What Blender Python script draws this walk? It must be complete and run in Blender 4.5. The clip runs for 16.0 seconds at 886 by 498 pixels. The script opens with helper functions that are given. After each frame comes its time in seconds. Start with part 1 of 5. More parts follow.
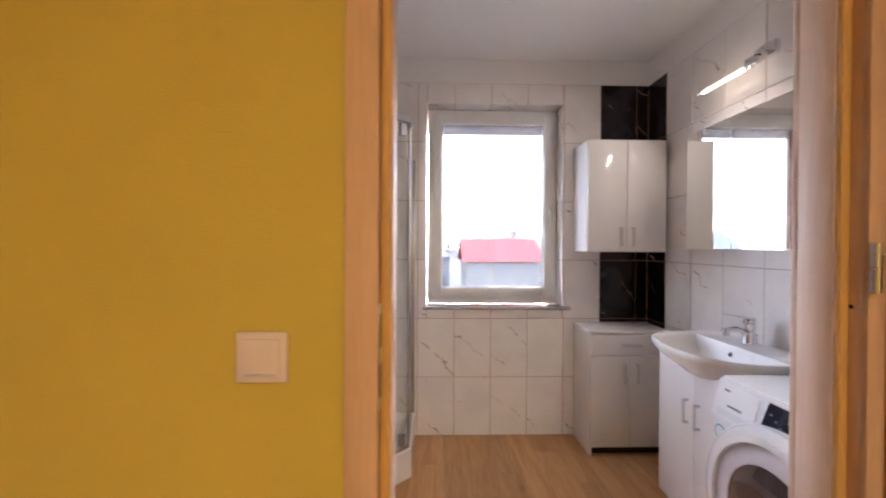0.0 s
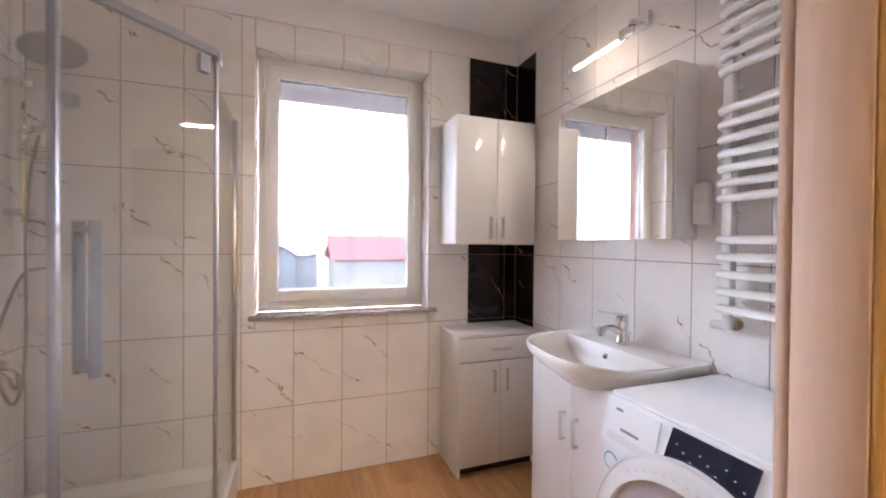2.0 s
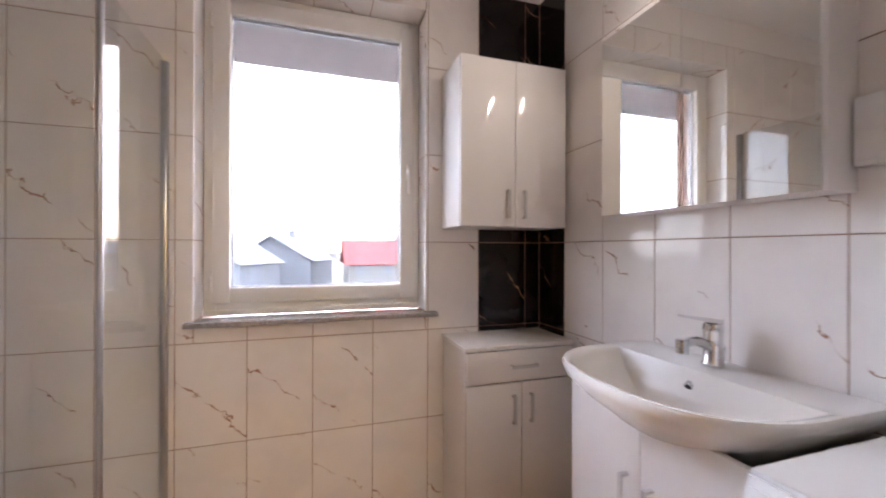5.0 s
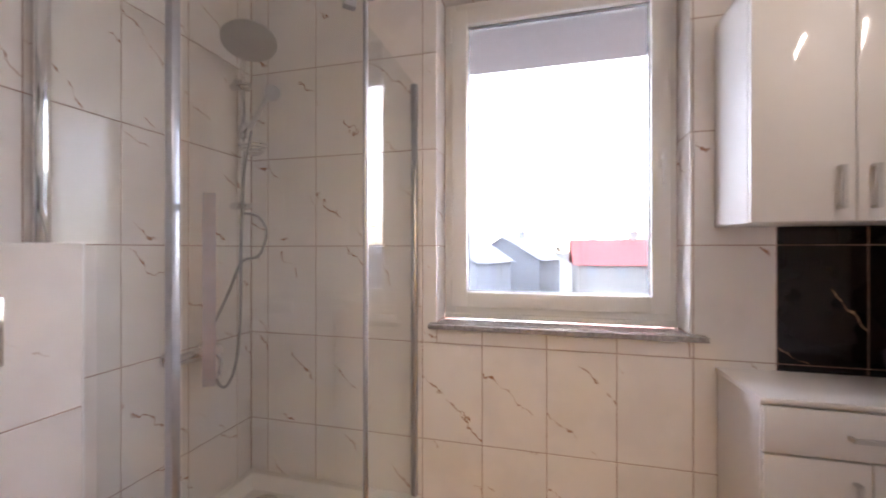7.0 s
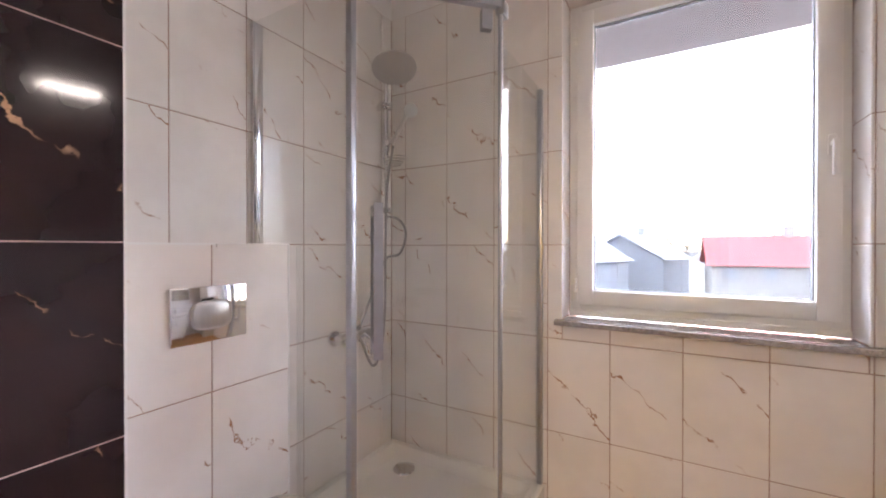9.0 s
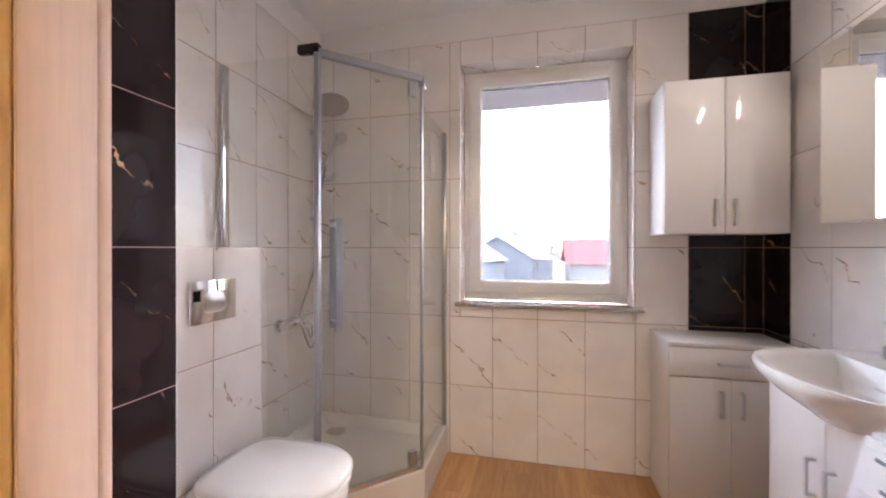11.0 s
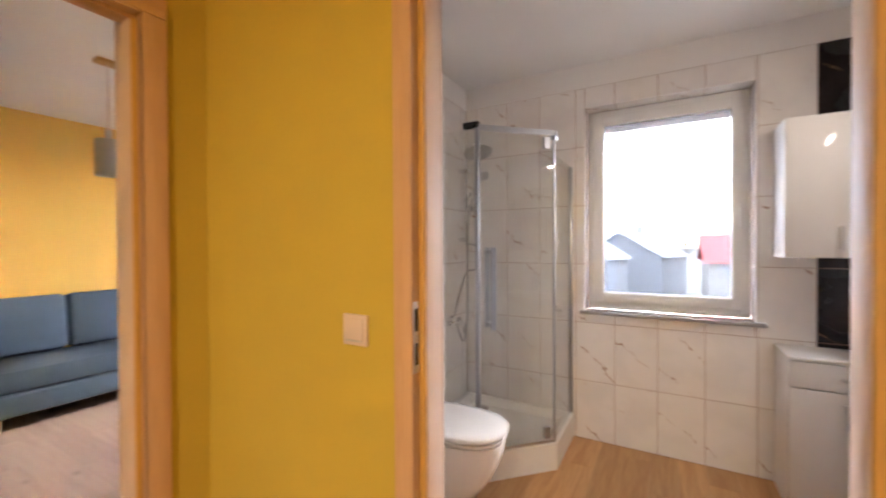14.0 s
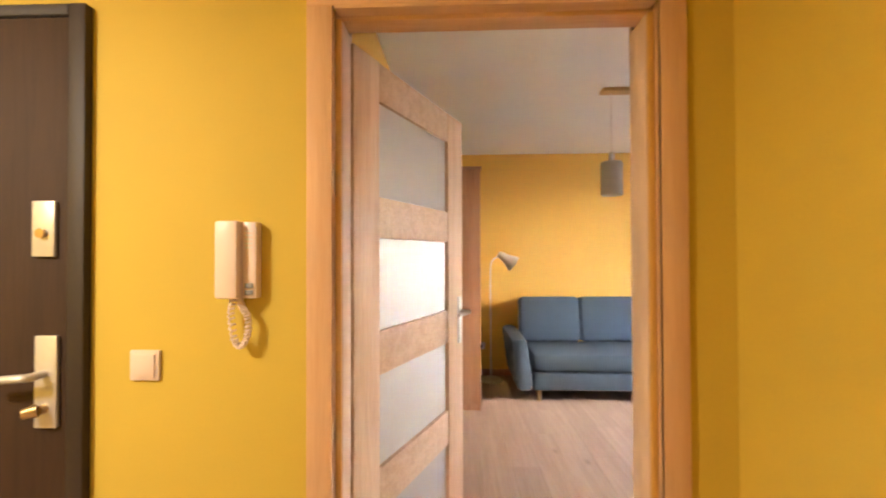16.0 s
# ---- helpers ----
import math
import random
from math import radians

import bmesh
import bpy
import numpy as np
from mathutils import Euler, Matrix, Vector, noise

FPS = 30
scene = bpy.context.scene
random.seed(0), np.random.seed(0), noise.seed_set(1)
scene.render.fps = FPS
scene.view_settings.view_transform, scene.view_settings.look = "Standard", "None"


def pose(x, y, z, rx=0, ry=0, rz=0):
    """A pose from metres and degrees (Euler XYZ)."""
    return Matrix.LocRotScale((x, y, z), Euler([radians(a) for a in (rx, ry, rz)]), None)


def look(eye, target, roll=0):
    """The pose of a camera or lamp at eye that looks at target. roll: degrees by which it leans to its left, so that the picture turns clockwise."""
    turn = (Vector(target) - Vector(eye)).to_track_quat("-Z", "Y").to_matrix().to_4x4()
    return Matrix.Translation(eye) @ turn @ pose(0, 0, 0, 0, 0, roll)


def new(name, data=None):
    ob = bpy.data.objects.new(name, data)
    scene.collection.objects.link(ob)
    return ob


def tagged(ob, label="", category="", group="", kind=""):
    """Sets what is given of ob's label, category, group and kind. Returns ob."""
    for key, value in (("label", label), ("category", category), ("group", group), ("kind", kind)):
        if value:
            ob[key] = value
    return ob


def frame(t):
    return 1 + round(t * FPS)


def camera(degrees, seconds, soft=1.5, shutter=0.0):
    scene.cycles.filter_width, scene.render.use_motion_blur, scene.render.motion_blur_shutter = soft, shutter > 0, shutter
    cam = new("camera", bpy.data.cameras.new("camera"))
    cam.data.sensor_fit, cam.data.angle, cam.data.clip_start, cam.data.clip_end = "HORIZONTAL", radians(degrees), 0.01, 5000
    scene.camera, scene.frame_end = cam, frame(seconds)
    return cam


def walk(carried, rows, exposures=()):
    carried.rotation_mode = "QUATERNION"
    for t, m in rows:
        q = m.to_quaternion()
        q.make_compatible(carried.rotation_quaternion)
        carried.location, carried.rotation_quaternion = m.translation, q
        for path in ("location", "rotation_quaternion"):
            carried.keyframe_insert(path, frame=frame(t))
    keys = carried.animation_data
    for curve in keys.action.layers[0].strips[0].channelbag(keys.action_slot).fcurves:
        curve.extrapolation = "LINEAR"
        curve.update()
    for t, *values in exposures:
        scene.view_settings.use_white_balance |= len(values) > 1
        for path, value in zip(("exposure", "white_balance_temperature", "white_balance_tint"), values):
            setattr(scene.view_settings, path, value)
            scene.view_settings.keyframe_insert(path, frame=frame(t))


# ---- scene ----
cam = camera(96.7, 16.0, 1.9, 0.4)
PATH = [
    (0, (0.056, -0.03, 1.293), (0.105, 1.969, 1.278), 0.3),
    (0.5, (0.157, 0.073, 1.284), (0.44, 2.053, 1.268), 0.2),
    (1, (0.214, 0.178, 1.283), (0.631, 2.133, 1.26), 0.2),
    (1.5, (0.233, 0.299, 1.263), (0.747, 2.232, 1.246), 0.4),
    (2, (0.226, 0.432, 1.258), (0.911, 2.311, 1.236), 0.5),
    (2.5, (0.238, 0.546, 1.235), (1.125, 2.339, 1.223), 0.5),
    (3, (0.256, 0.628, 1.225), (1.322, 2.321, 1.21), 0.7),
    (3.2, (0.288, 0.664, 1.202), (1.395, 2.33, 1.205), 0.5),
    (5.5, (0.47, 0.965, 1.164), (0.785, 2.94, 1.168), 0.1),
    (6, (0.461, 1.014, 1.163), (0.456, 3.014, 1.17), 0.1),
    (6.5, (0.446, 1.046, 1.165), (0.202, 3.031, 1.176), 0.0),
    (7, (0.442, 1.085, 1.186), (-0.057, 3.022, 1.187), 0.0),
    (7.5, (0.425, 1.116, 1.177), (-0.349, 2.96, 1.184), 0.1),
    (8, (0.426, 1.115, 1.185), (-0.577, 2.846, 1.182), 0.0),
    (8.2, (0.415, 1.098, 1.179), (-0.648, 2.792, 1.185), 0.0),
    (10.3, (0.402, 0.583, 1.213), (-0.291, 2.459, 1.207), 0.1),
    (10.5, (0.419, 0.520, 1.19), (-0.217, 2.416, 1.201), 0.1),
    (11, (0.451, 0.399, 1.197), (-0.017, 2.344, 1.193), -0.0),
    (11.5, (0.450, 0.281, 1.191), (0.169, 2.261, 1.19), 0.1),
    (12, (0.438, 0.163, 1.22), (0.326, 2.159, 1.212), 0.2),
    (12.5, (0.443, 0.059, 1.264), (0.37, 2.058, 1.247), 0.0),
    (13, (0.488, -0.015, 1.293), (0.243, 1.969, 1.274), -0.0),
    (13.3, (0.533, -0.074, 1.317), (0.078, 1.874, 1.284), 0.1),
    (13.5, (0.522, -0.101, 1.312), (-0.06, 1.812, 1.29), -0.1),
    (14, (0.508, -0.176, 1.335), (-0.485, 1.56, 1.315), -0.3),
    (14.3, (0.483, -0.191, 1.346), (-0.735, 1.395, 1.324), -0.2),
    (14.5, (0.445, -0.19, 1.347), (-0.907, 1.284, 1.33), -0.4),
    (15, (0.322, -0.185, 1.371), (-1.414, 0.808, 1.364), -0.5),
    (15.2, (0.288, -0.176, 1.372), (-1.573, 0.557, 1.389), -0.4),
    (15.5, (0.246, -0.168, 1.39), (-1.715, 0.222, 1.404), -0.3),
    (16, (0.145, -0.11, 1.39), (-1.853, -0.18, 1.414), -0.2),
]
walk(cam, [(t, look(eye, target, roll)) for t, eye, target, roll in PATH],
     [(0, 0.65, 6000, 18), (1.2, 1.05, 6000, 18), (3.0, 0.85, 6200, 18), (5.5, 0.75, 6200, 18), (8.0, 0.9, 6200, 18), (10.5, 0.95, 6100, 18), (13.0, 1.0, 6100, 17), (14.5, 1.0, 6300, 14), (16.0, 1.2, 6500, 14)])

# PANE darkens the window glass so the strong sky looks dimmer from inside.
SKY, HALL, PANE = 38.0, 36.0, (0.26, 0.265, 0.272)

# ---- light ----
world = bpy.data.worlds.new("overcast")
scene.world = world
world.use_nodes = True
wn = world.node_tree
wn.nodes.clear()
w_out = wn.nodes.new("ShaderNodeOutputWorld")
w_bg = wn.nodes.new("ShaderNodeBackground")
w_sky = wn.nodes.new("ShaderNodeTexSky")
w_sky.sky_type, w_sky.sun_disc = "NISHITA", False
w_sky.sun_elevation, w_sky.sun_rotation = radians(28), radians(20)
w_mix = wn.nodes.new("ShaderNodeMix")
w_mix.data_type = "RGBA"
w_mix.inputs["Factor"].default_value = 0.92
wn.links.new(w_sky.outputs["Color"], w_mix.inputs["A"])
w_cloud = wn.nodes.new("ShaderNodeTexNoise")
w_cloud.inputs["Scale"].default_value = 3.0
w_cloud.inputs["Detail"].default_value = 5.0
w_ramp = wn.nodes.new("ShaderNodeValToRGB")
w_ramp.color_ramp.elements[0].position, w_ramp.color_ramp.elements[0].color = 0.35, (0.84, 0.88, 0.96, 1)
w_ramp.color_ramp.elements[1].position, w_ramp.color_ramp.elements[1].color = 0.65, (1, 1, 1, 1)
wn.links.new(w_cloud.outputs["Fac"], w_ramp.inputs["Fac"])
wn.links.new(w_ramp.outputs["Color"], w_mix.inputs["B"])
wn.links.new(w_mix.outputs["Result"], w_bg.inputs["Color"])
w_bg.inputs["Strength"].default_value = SKY
wn.links.new(w_bg.outputs[0], w_out.inputs[0])

sun_data = bpy.data.lights.new("sun", "SUN")
sun_data.energy, sun_data.angle, sun_data.color = 0.8, radians(15), (1, 0.96, 0.9)
sun = new("sun", sun_data)
sun.matrix_world = look((0, 0, 0), (-0.3, -0.82, -0.5))


def area_lamp(name, eye, target, sx, sy, watts, colour):
    d = bpy.data.lights.new(name, "AREA")
    d.shape, d.size, d.size_y, d.energy, d.color = "RECTANGLE", sx, sy, watts, colour
    o = new(name, d)
    o.matrix_world = look(eye, target)
    return o


area_lamp("hall_lamp_light", (0.45, -1.9, 2.43), (0.45, -1.9, 0), 0.3, 0.3, HALL, (1.0, 0.88, 0.70))
area_lamp("mirror_lamp_light", (1.43, 1.84, 2.09), (0.3, 1.7, 1.2), 0.28, 0.02, 2.6, (1.0, 0.88, 0.74))


# ---- materials ----
def mat(name, colour, rough=0.5, metal=0.0, bump=0.0, scale=40.0, vary=0.06, spec=0.5, stretch=(1, 1, 1), coat=0.0, big=3.0):
    """A painted or plain surface with fine grain and broad unevenness."""
    m = bpy.data.materials.new(name)
    m.use_nodes = True
    nt = m.node_tree
    b = nt.nodes["Principled BSDF"]
    b.inputs["Roughness"].default_value = rough
    b.inputs["Metallic"].default_value = metal
    b.inputs["Specular IOR Level"].default_value = spec
    b.inputs["Coat Weight"].default_value = coat
    tc = nt.nodes.new("ShaderNodeTexCoord")
    mp = nt.nodes.new("ShaderNodeMapping")
    mp.inputs["Scale"].default_value = stretch
    nt.links.new(tc.outputs["Object"], mp.inputs["Vector"])
    n1 = nt.nodes.new("ShaderNodeTexNoise")
    n1.inputs["Scale"].default_value = scale
    n1.inputs["Detail"].default_value = 4
    n2 = nt.nodes.new("ShaderNodeTexNoise")
    n2.inputs["Scale"].default_value = big
    n2.inputs["Detail"].default_value = 2
    nt.links.new(mp.outputs[0], n1.inputs["Vector"])
    nt.links.new(mp.outputs[0], n2.inputs["Vector"])
    add = nt.nodes.new("ShaderNodeMath")
    add.operation = "ADD"
    nt.links.new(n1.outputs["Fac"], add.inputs[0])
    nt.links.new(n2.outputs["Fac"], add.inputs[1])
    r = nt.nodes.new("ShaderNodeMapRange")
    r.inputs["From Min"].default_value, r.inputs["From Max"].default_value = 0.6, 1.4
    r.inputs["To Min"].default_value, r.inputs["To Max"].default_value = 1 - vary, 1 + vary
    nt.links.new(add.outputs[0], r.inputs["Value"])
    mul = nt.nodes.new("ShaderNodeVectorMath")
    mul.operation = "SCALE"
    mul.inputs[0].default_value = colour
    nt.links.new(r.outputs[0], mul.inputs["Scale"])
    nt.links.new(mul.outputs[0], b.inputs["Base Color"])
    if bump:
        bp = nt.nodes.new("ShaderNodeBump")
        bp.inputs["Strength"].default_value = bump
        bp.inputs["Distance"].default_value = 0.003
        nt.links.new(n1.outputs["Fac"], bp.inputs["Height"])
        nt.links.new(bp.outputs[0], b.inputs["Normal"])
    return m


def wood(name, light, dark, rough=0.45, axis="Z", per_piece=0.0, knots=0.0, fine=1.0):
    """Wood grain that runs along one axis of the object."""
    m = bpy.data.materials.new(name)
    m.use_nodes = True
    nt = m.node_tree
    b = nt.nodes["Principled BSDF"]
    b.inputs["Roughness"].default_value = rough
    b.inputs["Specular IOR Level"].default_value = 0.3
    tc = nt.nodes.new("ShaderNodeTexCoord")
    info = nt.nodes.new("ShaderNodeObjectInfo")
    off = nt.nodes.new("ShaderNodeVectorMath")
    off.operation = "SCALE"
    off.inputs[0].default_value = (37.0, 91.0, 53.0)
    nt.links.new(info.outputs["Random"], off.inputs["Scale"])
    plus = nt.nodes.new("ShaderNodeVectorMath")
    plus.operation = "ADD"
    nt.links.new(tc.outputs["Object"], plus.inputs[0])
    nt.links.new(off.outputs[0], plus.inputs[1])
    mp = nt.nodes.new("ShaderNodeMapping")
    mp.inputs["Scale"].default_value = {"X": (0.06, 1, 1), "Y": (1, 0.06, 1), "Z": (1, 1, 0.06)}[axis]
    nt.links.new(plus.outputs[0], mp.inputs["Vector"])
    n1 = nt.nodes.new("ShaderNodeTexNoise")
    n1.inputs["Scale"].default_value, n1.inputs["Detail"].default_value, n1.inputs["Distortion"].default_value = 130 * fine, 4, 0.5
    n2 = nt.nodes.new("ShaderNodeTexNoise")
    n2.inputs["Scale"].default_value, n2.inputs["Detail"].default_value, n2.inputs["Distortion"].default_value = 22 * fine, 3, 0.9
    for n in (n1, n2):
        nt.links.new(mp.outputs[0], n.inputs["Vector"])
    mx = nt.nodes.new("ShaderNodeMath")
    mx.operation = "MULTIPLY_ADD"
    mx.inputs[1].default_value = 0.45
    nt.links.new(n1.outputs["Fac"], mx.inputs[0])
    h = nt.nodes.new("ShaderNodeMath")
    h.operation = "MULTIPLY"
    h.inputs[1].default_value = 0.55
    nt.links.new(n2.outputs["Fac"], h.inputs[0])
    nt.links.new(h.outputs[0], mx.inputs[2])
    ramp = nt.nodes.new("ShaderNodeValToRGB")
    ramp.color_ramp.elements[0].position, ramp.color_ramp.elements[0].color = 0.34, (*dark, 1)
    ramp.color_ramp.elements[1].position, ramp.color_ramp.elements[1].color = 0.6, (*light, 1)
    nt.links.new(mx.outputs[0], ramp.inputs["Fac"])
    last = ramp.outputs["Color"]
    if knots:
        vo = nt.nodes.new("ShaderNodeTexVoronoi")
        vo.inputs["Scale"].default_value = 4.0
        mk = nt.nodes.new("ShaderNodeMapping")
        mk.inputs["Scale"].default_value = {"X": (0.5, 1, 1), "Y": (1, 0.5, 1), "Z": (1, 1, 0.5)}[axis]
        nt.links.new(plus.outputs[0], mk.inputs["Vector"])
        nt.links.new(mk.outputs[0], vo.inputs["Vector"])
        kr = nt.nodes.new("ShaderNodeMapRange")
        kr.inputs["From Min"].default_value, kr.inputs["From Max"].default_value = 0.03, 0.1
        kr.inputs["To Min"].default_value, kr.inputs["To Max"].default_value = knots, 0.0
        nt.links.new(vo.outputs["Distance"], kr.inputs["Value"])
        km = nt.nodes.new("ShaderNodeMix")
        km.data_type = "RGBA"
        nt.links.new(kr.outputs[0], km.inputs["Factor"])
        nt.links.new(last, km.inputs["A"])
        km.inputs["B"].default_value = (*[c * 0.5 for c in dark], 1)
        last = km.outputs["Result"]
    if per_piece:
        pr = nt.nodes.new("ShaderNodeMapRange")
        pr.inputs["To Min"].default_value, pr.inputs["To Max"].default_value = 1 - per_piece, 1 + per_piece
        nt.links.new(info.outputs["Random"], pr.inputs["Value"])
        pm = nt.nodes.new("ShaderNodeVectorMath")
        pm.operation = "SCALE"
        nt.links.new(last, pm.inputs[0])
        nt.links.new(pr.outputs[0], pm.inputs["Scale"])
        last = pm.outputs[0]
    nt.links.new(last, b.inputs["Base Color"])
    bp = nt.nodes.new("ShaderNodeBump")
    bp.inputs["Strength"].default_value, bp.inputs["Distance"].default_value = 0.15, 0.002
    nt.links.new(n1.outputs["Fac"], bp.inputs["Height"])
    nt.links.new(bp.outputs[0], b.inputs["Normal"])
    return m


def marble(name, base, cloud, vein, width, amount, rough=0.07, spec=0.5):
    """Glazed tile with sparse drawn veins; every tile has a different cut."""
    m = bpy.data.materials.new(name)
    m.use_nodes = True
    nt = m.node_tree
    b = nt.nodes["Principled BSDF"]
    b.inputs["Roughness"].default_value = rough
    b.inputs["Specular IOR Level"].default_value = spec
    tc = nt.nodes.new("ShaderNodeTexCoord")
    info = nt.nodes.new("ShaderNodeObjectInfo")
    off = nt.nodes.new("ShaderNodeVectorMath")
    off.operation = "SCALE"
    off.inputs[0].default_value = (31.0, 47.0, 71.0)
    nt.links.new(info.outputs["Random"], off.inputs["Scale"])
    plus = nt.nodes.new("ShaderNodeVectorMath")
    plus.operation = "ADD"
    nt.links.new(tc.outputs["Object"], plus.inputs[0])
    nt.links.new(off.outputs[0], plus.inputs[1])
    n1 = nt.nodes.new("ShaderNodeTexNoise")
    n1.inputs["Scale"].default_value, n1.inputs["Detail"].default_value, n1.inputs["Roughness"].default_value = 7.0, 5, 0.6
    nt.links.new(plus.outputs[0], n1.inputs["Vector"])
    dot = nt.nodes.new("ShaderNodeVectorMath")
    dot.operation = "DOT_PRODUCT"
    dot.inputs[1].default_value = (0.62, 0.78, 0.35)
    nt.links.new(plus.outputs[0], dot.inputs[0])
    wob = nt.nodes.new("ShaderNodeMath")
    wob.operation = "MULTIPLY_ADD"
    wob.inputs[1].default_value = 0.16
    nt.links.new(n1.outputs["Fac"], wob.inputs[0])
    nt.links.new(dot.outputs["Value"], wob.inputs[2])
    per = nt.nodes.new("ShaderNodeMath")
    per.operation = "PINGPONG"
    per.inputs[1].default_value = 0.11
    nt.links.new(wob.outputs[0], per.inputs[0])
    thick = nt.nodes.new("ShaderNodeMapRange")
    thick.inputs["From Min"].default_value, thick.inputs["From Max"].default_value = 0.4, 0.7
    thick.inputs["To Min"].default_value, thick.inputs["To Max"].default_value = width * 0.25, width * 1.3
    n4 = nt.nodes.new("ShaderNodeTexNoise")
    n4.inputs["Scale"].default_value = 22.0
    nt.links.new(plus.outputs[0], n4.inputs["Vector"])
    nt.links.new(n4.outputs["Fac"], thick.inputs["Value"])
    rel = nt.nodes.new("ShaderNodeMath")
    rel.operation = "DIVIDE"
    nt.links.new(per.outputs[0], rel.inputs[0])
    nt.links.new(thick.outputs[0], rel.inputs[1])
    line = nt.nodes.new("ShaderNodeMapRange")
    line.inputs["From Min"].default_value, line.inputs["From Max"].default_value = 0.5, 1.0
    line.inputs["To Min"].default_value, line.inputs["To Max"].default_value = 1.0, 0.0
    nt.links.new(rel.outputs[0], line.inputs["Value"])
    n2 = nt.nodes.new("ShaderNodeTexNoise")
    n2.inputs["Scale"].default_value, n2.inputs["Detail"].default_value = 5.5, 3
    nt.links.new(plus.outputs[0], n2.inputs["Vector"])
    gate = nt.nodes.new("ShaderNodeMapRange")
    gate.inputs["From Min"].default_value, gate.inputs["From Max"].default_value = 0.63 - amount, 0.68 - amount
    nt.links.new(n2.outputs["Fac"], gate.inputs["Value"])
    f = nt.nodes.new("ShaderNodeMath")
    f.operation = "MULTIPLY"
    nt.links.new(line.outputs[0], f.inputs[0])
    nt.links.new(gate.outputs[0], f.inputs[1])
    n3 = nt.nodes.new("ShaderNodeTexNoise")
    n3.inputs["Scale"].default_value, n3.inputs["Detail"].default_value = 5, 3
    nt.links.new(plus.outputs[0], n3.inputs["Vector"])
    cr = nt.nodes.new("ShaderNodeValToRGB")
    cr.color_ramp.elements[0].position, cr.color_ramp.elements[0].color = 0.38, (*cloud, 1)
    cr.color_ramp.elements[1].position, cr.color_ramp.elements[1].color = 0.55, (*base, 1)
    nt.links.new(n3.outputs["Fac"], cr.inputs["Fac"])
    vr = nt.nodes.new("ShaderNodeMix")
    vr.data_type = "RGBA"
    nt.links.new(f.outputs[0], vr.inputs["Factor"])
    nt.links.new(cr.outputs["Color"], vr.inputs["A"])
    vr.inputs["B"].default_value = (*vein, 1)
    nt.links.new(vr.outputs["Result"], b.inputs["Base Color"])
    return m


def thin_glass(name, tint, gloss=1.0, rough=0.0):
    """A thin pane of the given tint: what lies behind shows through, with a mirrored sheen at grazing angles."""
    m = bpy.data.materials.new(name)
    m.use_nodes = True
    nt = m.node_tree
    nt.nodes.clear()
    out = nt.nodes.new("ShaderNodeOutputMaterial")
    tr = nt.nodes.new("ShaderNodeBsdfTransparent")
    tr.inputs[0].default_value = (*tint, 1)
    gl = nt.nodes.new("ShaderNodeBsdfGlossy")
    gl.inputs["Roughness"].default_value = rough
    fr = nt.nodes.new("ShaderNodeLayerWeight")
    p = nt.nodes.new("ShaderNodeMath")
    p.operation = "POWER"
    p.inputs[1].default_value = 5.0
    nt.links.new(fr.outputs["Facing"], p.inputs[0])
    k = nt.nodes.new("ShaderNodeMapRange")
    k.inputs["To Min"].default_value, k.inputs["To Max"].default_value = 0.045 * gloss, 0.8 * gloss
    nt.links.new(p.outputs[0], k.inputs["Value"])
    mx = nt.nodes.new("ShaderNodeMixShader")
    nt.links.new(k.outputs[0], mx.inputs[0])
    nt.links.new(tr.outputs[0], mx.inputs[1])
    nt.links.new(gl.outputs[0], mx.inputs[2])
    nt.links.new(mx.outputs[0], out.inputs[0])
    return m


def frosted(name, colour):
    m = mat(name, colour, 0.55, bump=0.05, scale=200)
    b = m.node_tree.nodes["Principled BSDF"]
    b.inputs["Transmission Weight"].default_value = 0.25
    b.inputs["IOR"].default_value = 1.3
    return m


def glow(name, colour, strength):
    m = bpy.data.materials.new(name)
    m.use_nodes = True
    b = m.node_tree.nodes["Principled BSDF"]
    b.inputs["Base Color"].default_value = (*colour, 1)
    b.inputs["Emission Color"].default_value = (*colour, 1)
    b.inputs["Emission Strength"].default_value = strength
    return m


M_YELLOW = mat("yellow_wall_paint", (0.56, 0.405, 0.055), 0.75, bump=0.25, scale=260, vary=0.035)
M_YELLOW_WARM = mat("orange_yellow_wall_paint", (0.80, 0.48, 0.09), 0.75, bump=0.25, scale=260, vary=0.035)
M_WHITE_PAINT = mat("white_ceiling_paint", (0.87, 0.855, 0.84), 0.85, bump=0.1, scale=220, vary=0.02)
M_PLASTER = mat("white_wall_plaster", (0.83, 0.80, 0.78), 0.8, bump=0.12, scale=180, vary=0.03)
M_GROUT = mat("beige_pink_grout", (0.36, 0.22, 0.165), 0.85, bump=0.3, scale=300, vary=0.12)
M_GROUT_DARK = mat("grey_brown_grout", (0.52, 0.38, 0.34), 0.85, bump=0.3, scale=300, vary=0.1)
M_TILE = marble("white_marble_tile", (0.86, 0.82, 0.795), (0.81, 0.77, 0.745), (0.40, 0.22, 0.14), 0.0038, 0.125)
M_BLACK = marble("black_marble_tile", (0.010, 0.006, 0.007), (0.016, 0.009, 0.010), (0.48, 0.30, 0.18), 0.0034, 0.12, 0.09, 0.3)
M_OAK = wood("light_oak_floor", (0.63, 0.37, 0.17), (0.49, 0.255, 0.105), 0.4, "Y", 0.12, 0.5)
M_OAK_PALE = wood("pale_oak_floor", (0.42, 0.305, 0.24), (0.35, 0.245, 0.19), 0.45, "X", 0.07, 0.5)
M_FRAME = wood("beech_veneer", (0.62, 0.39, 0.225), (0.56, 0.335, 0.18), 0.58, "Z", 0.03)
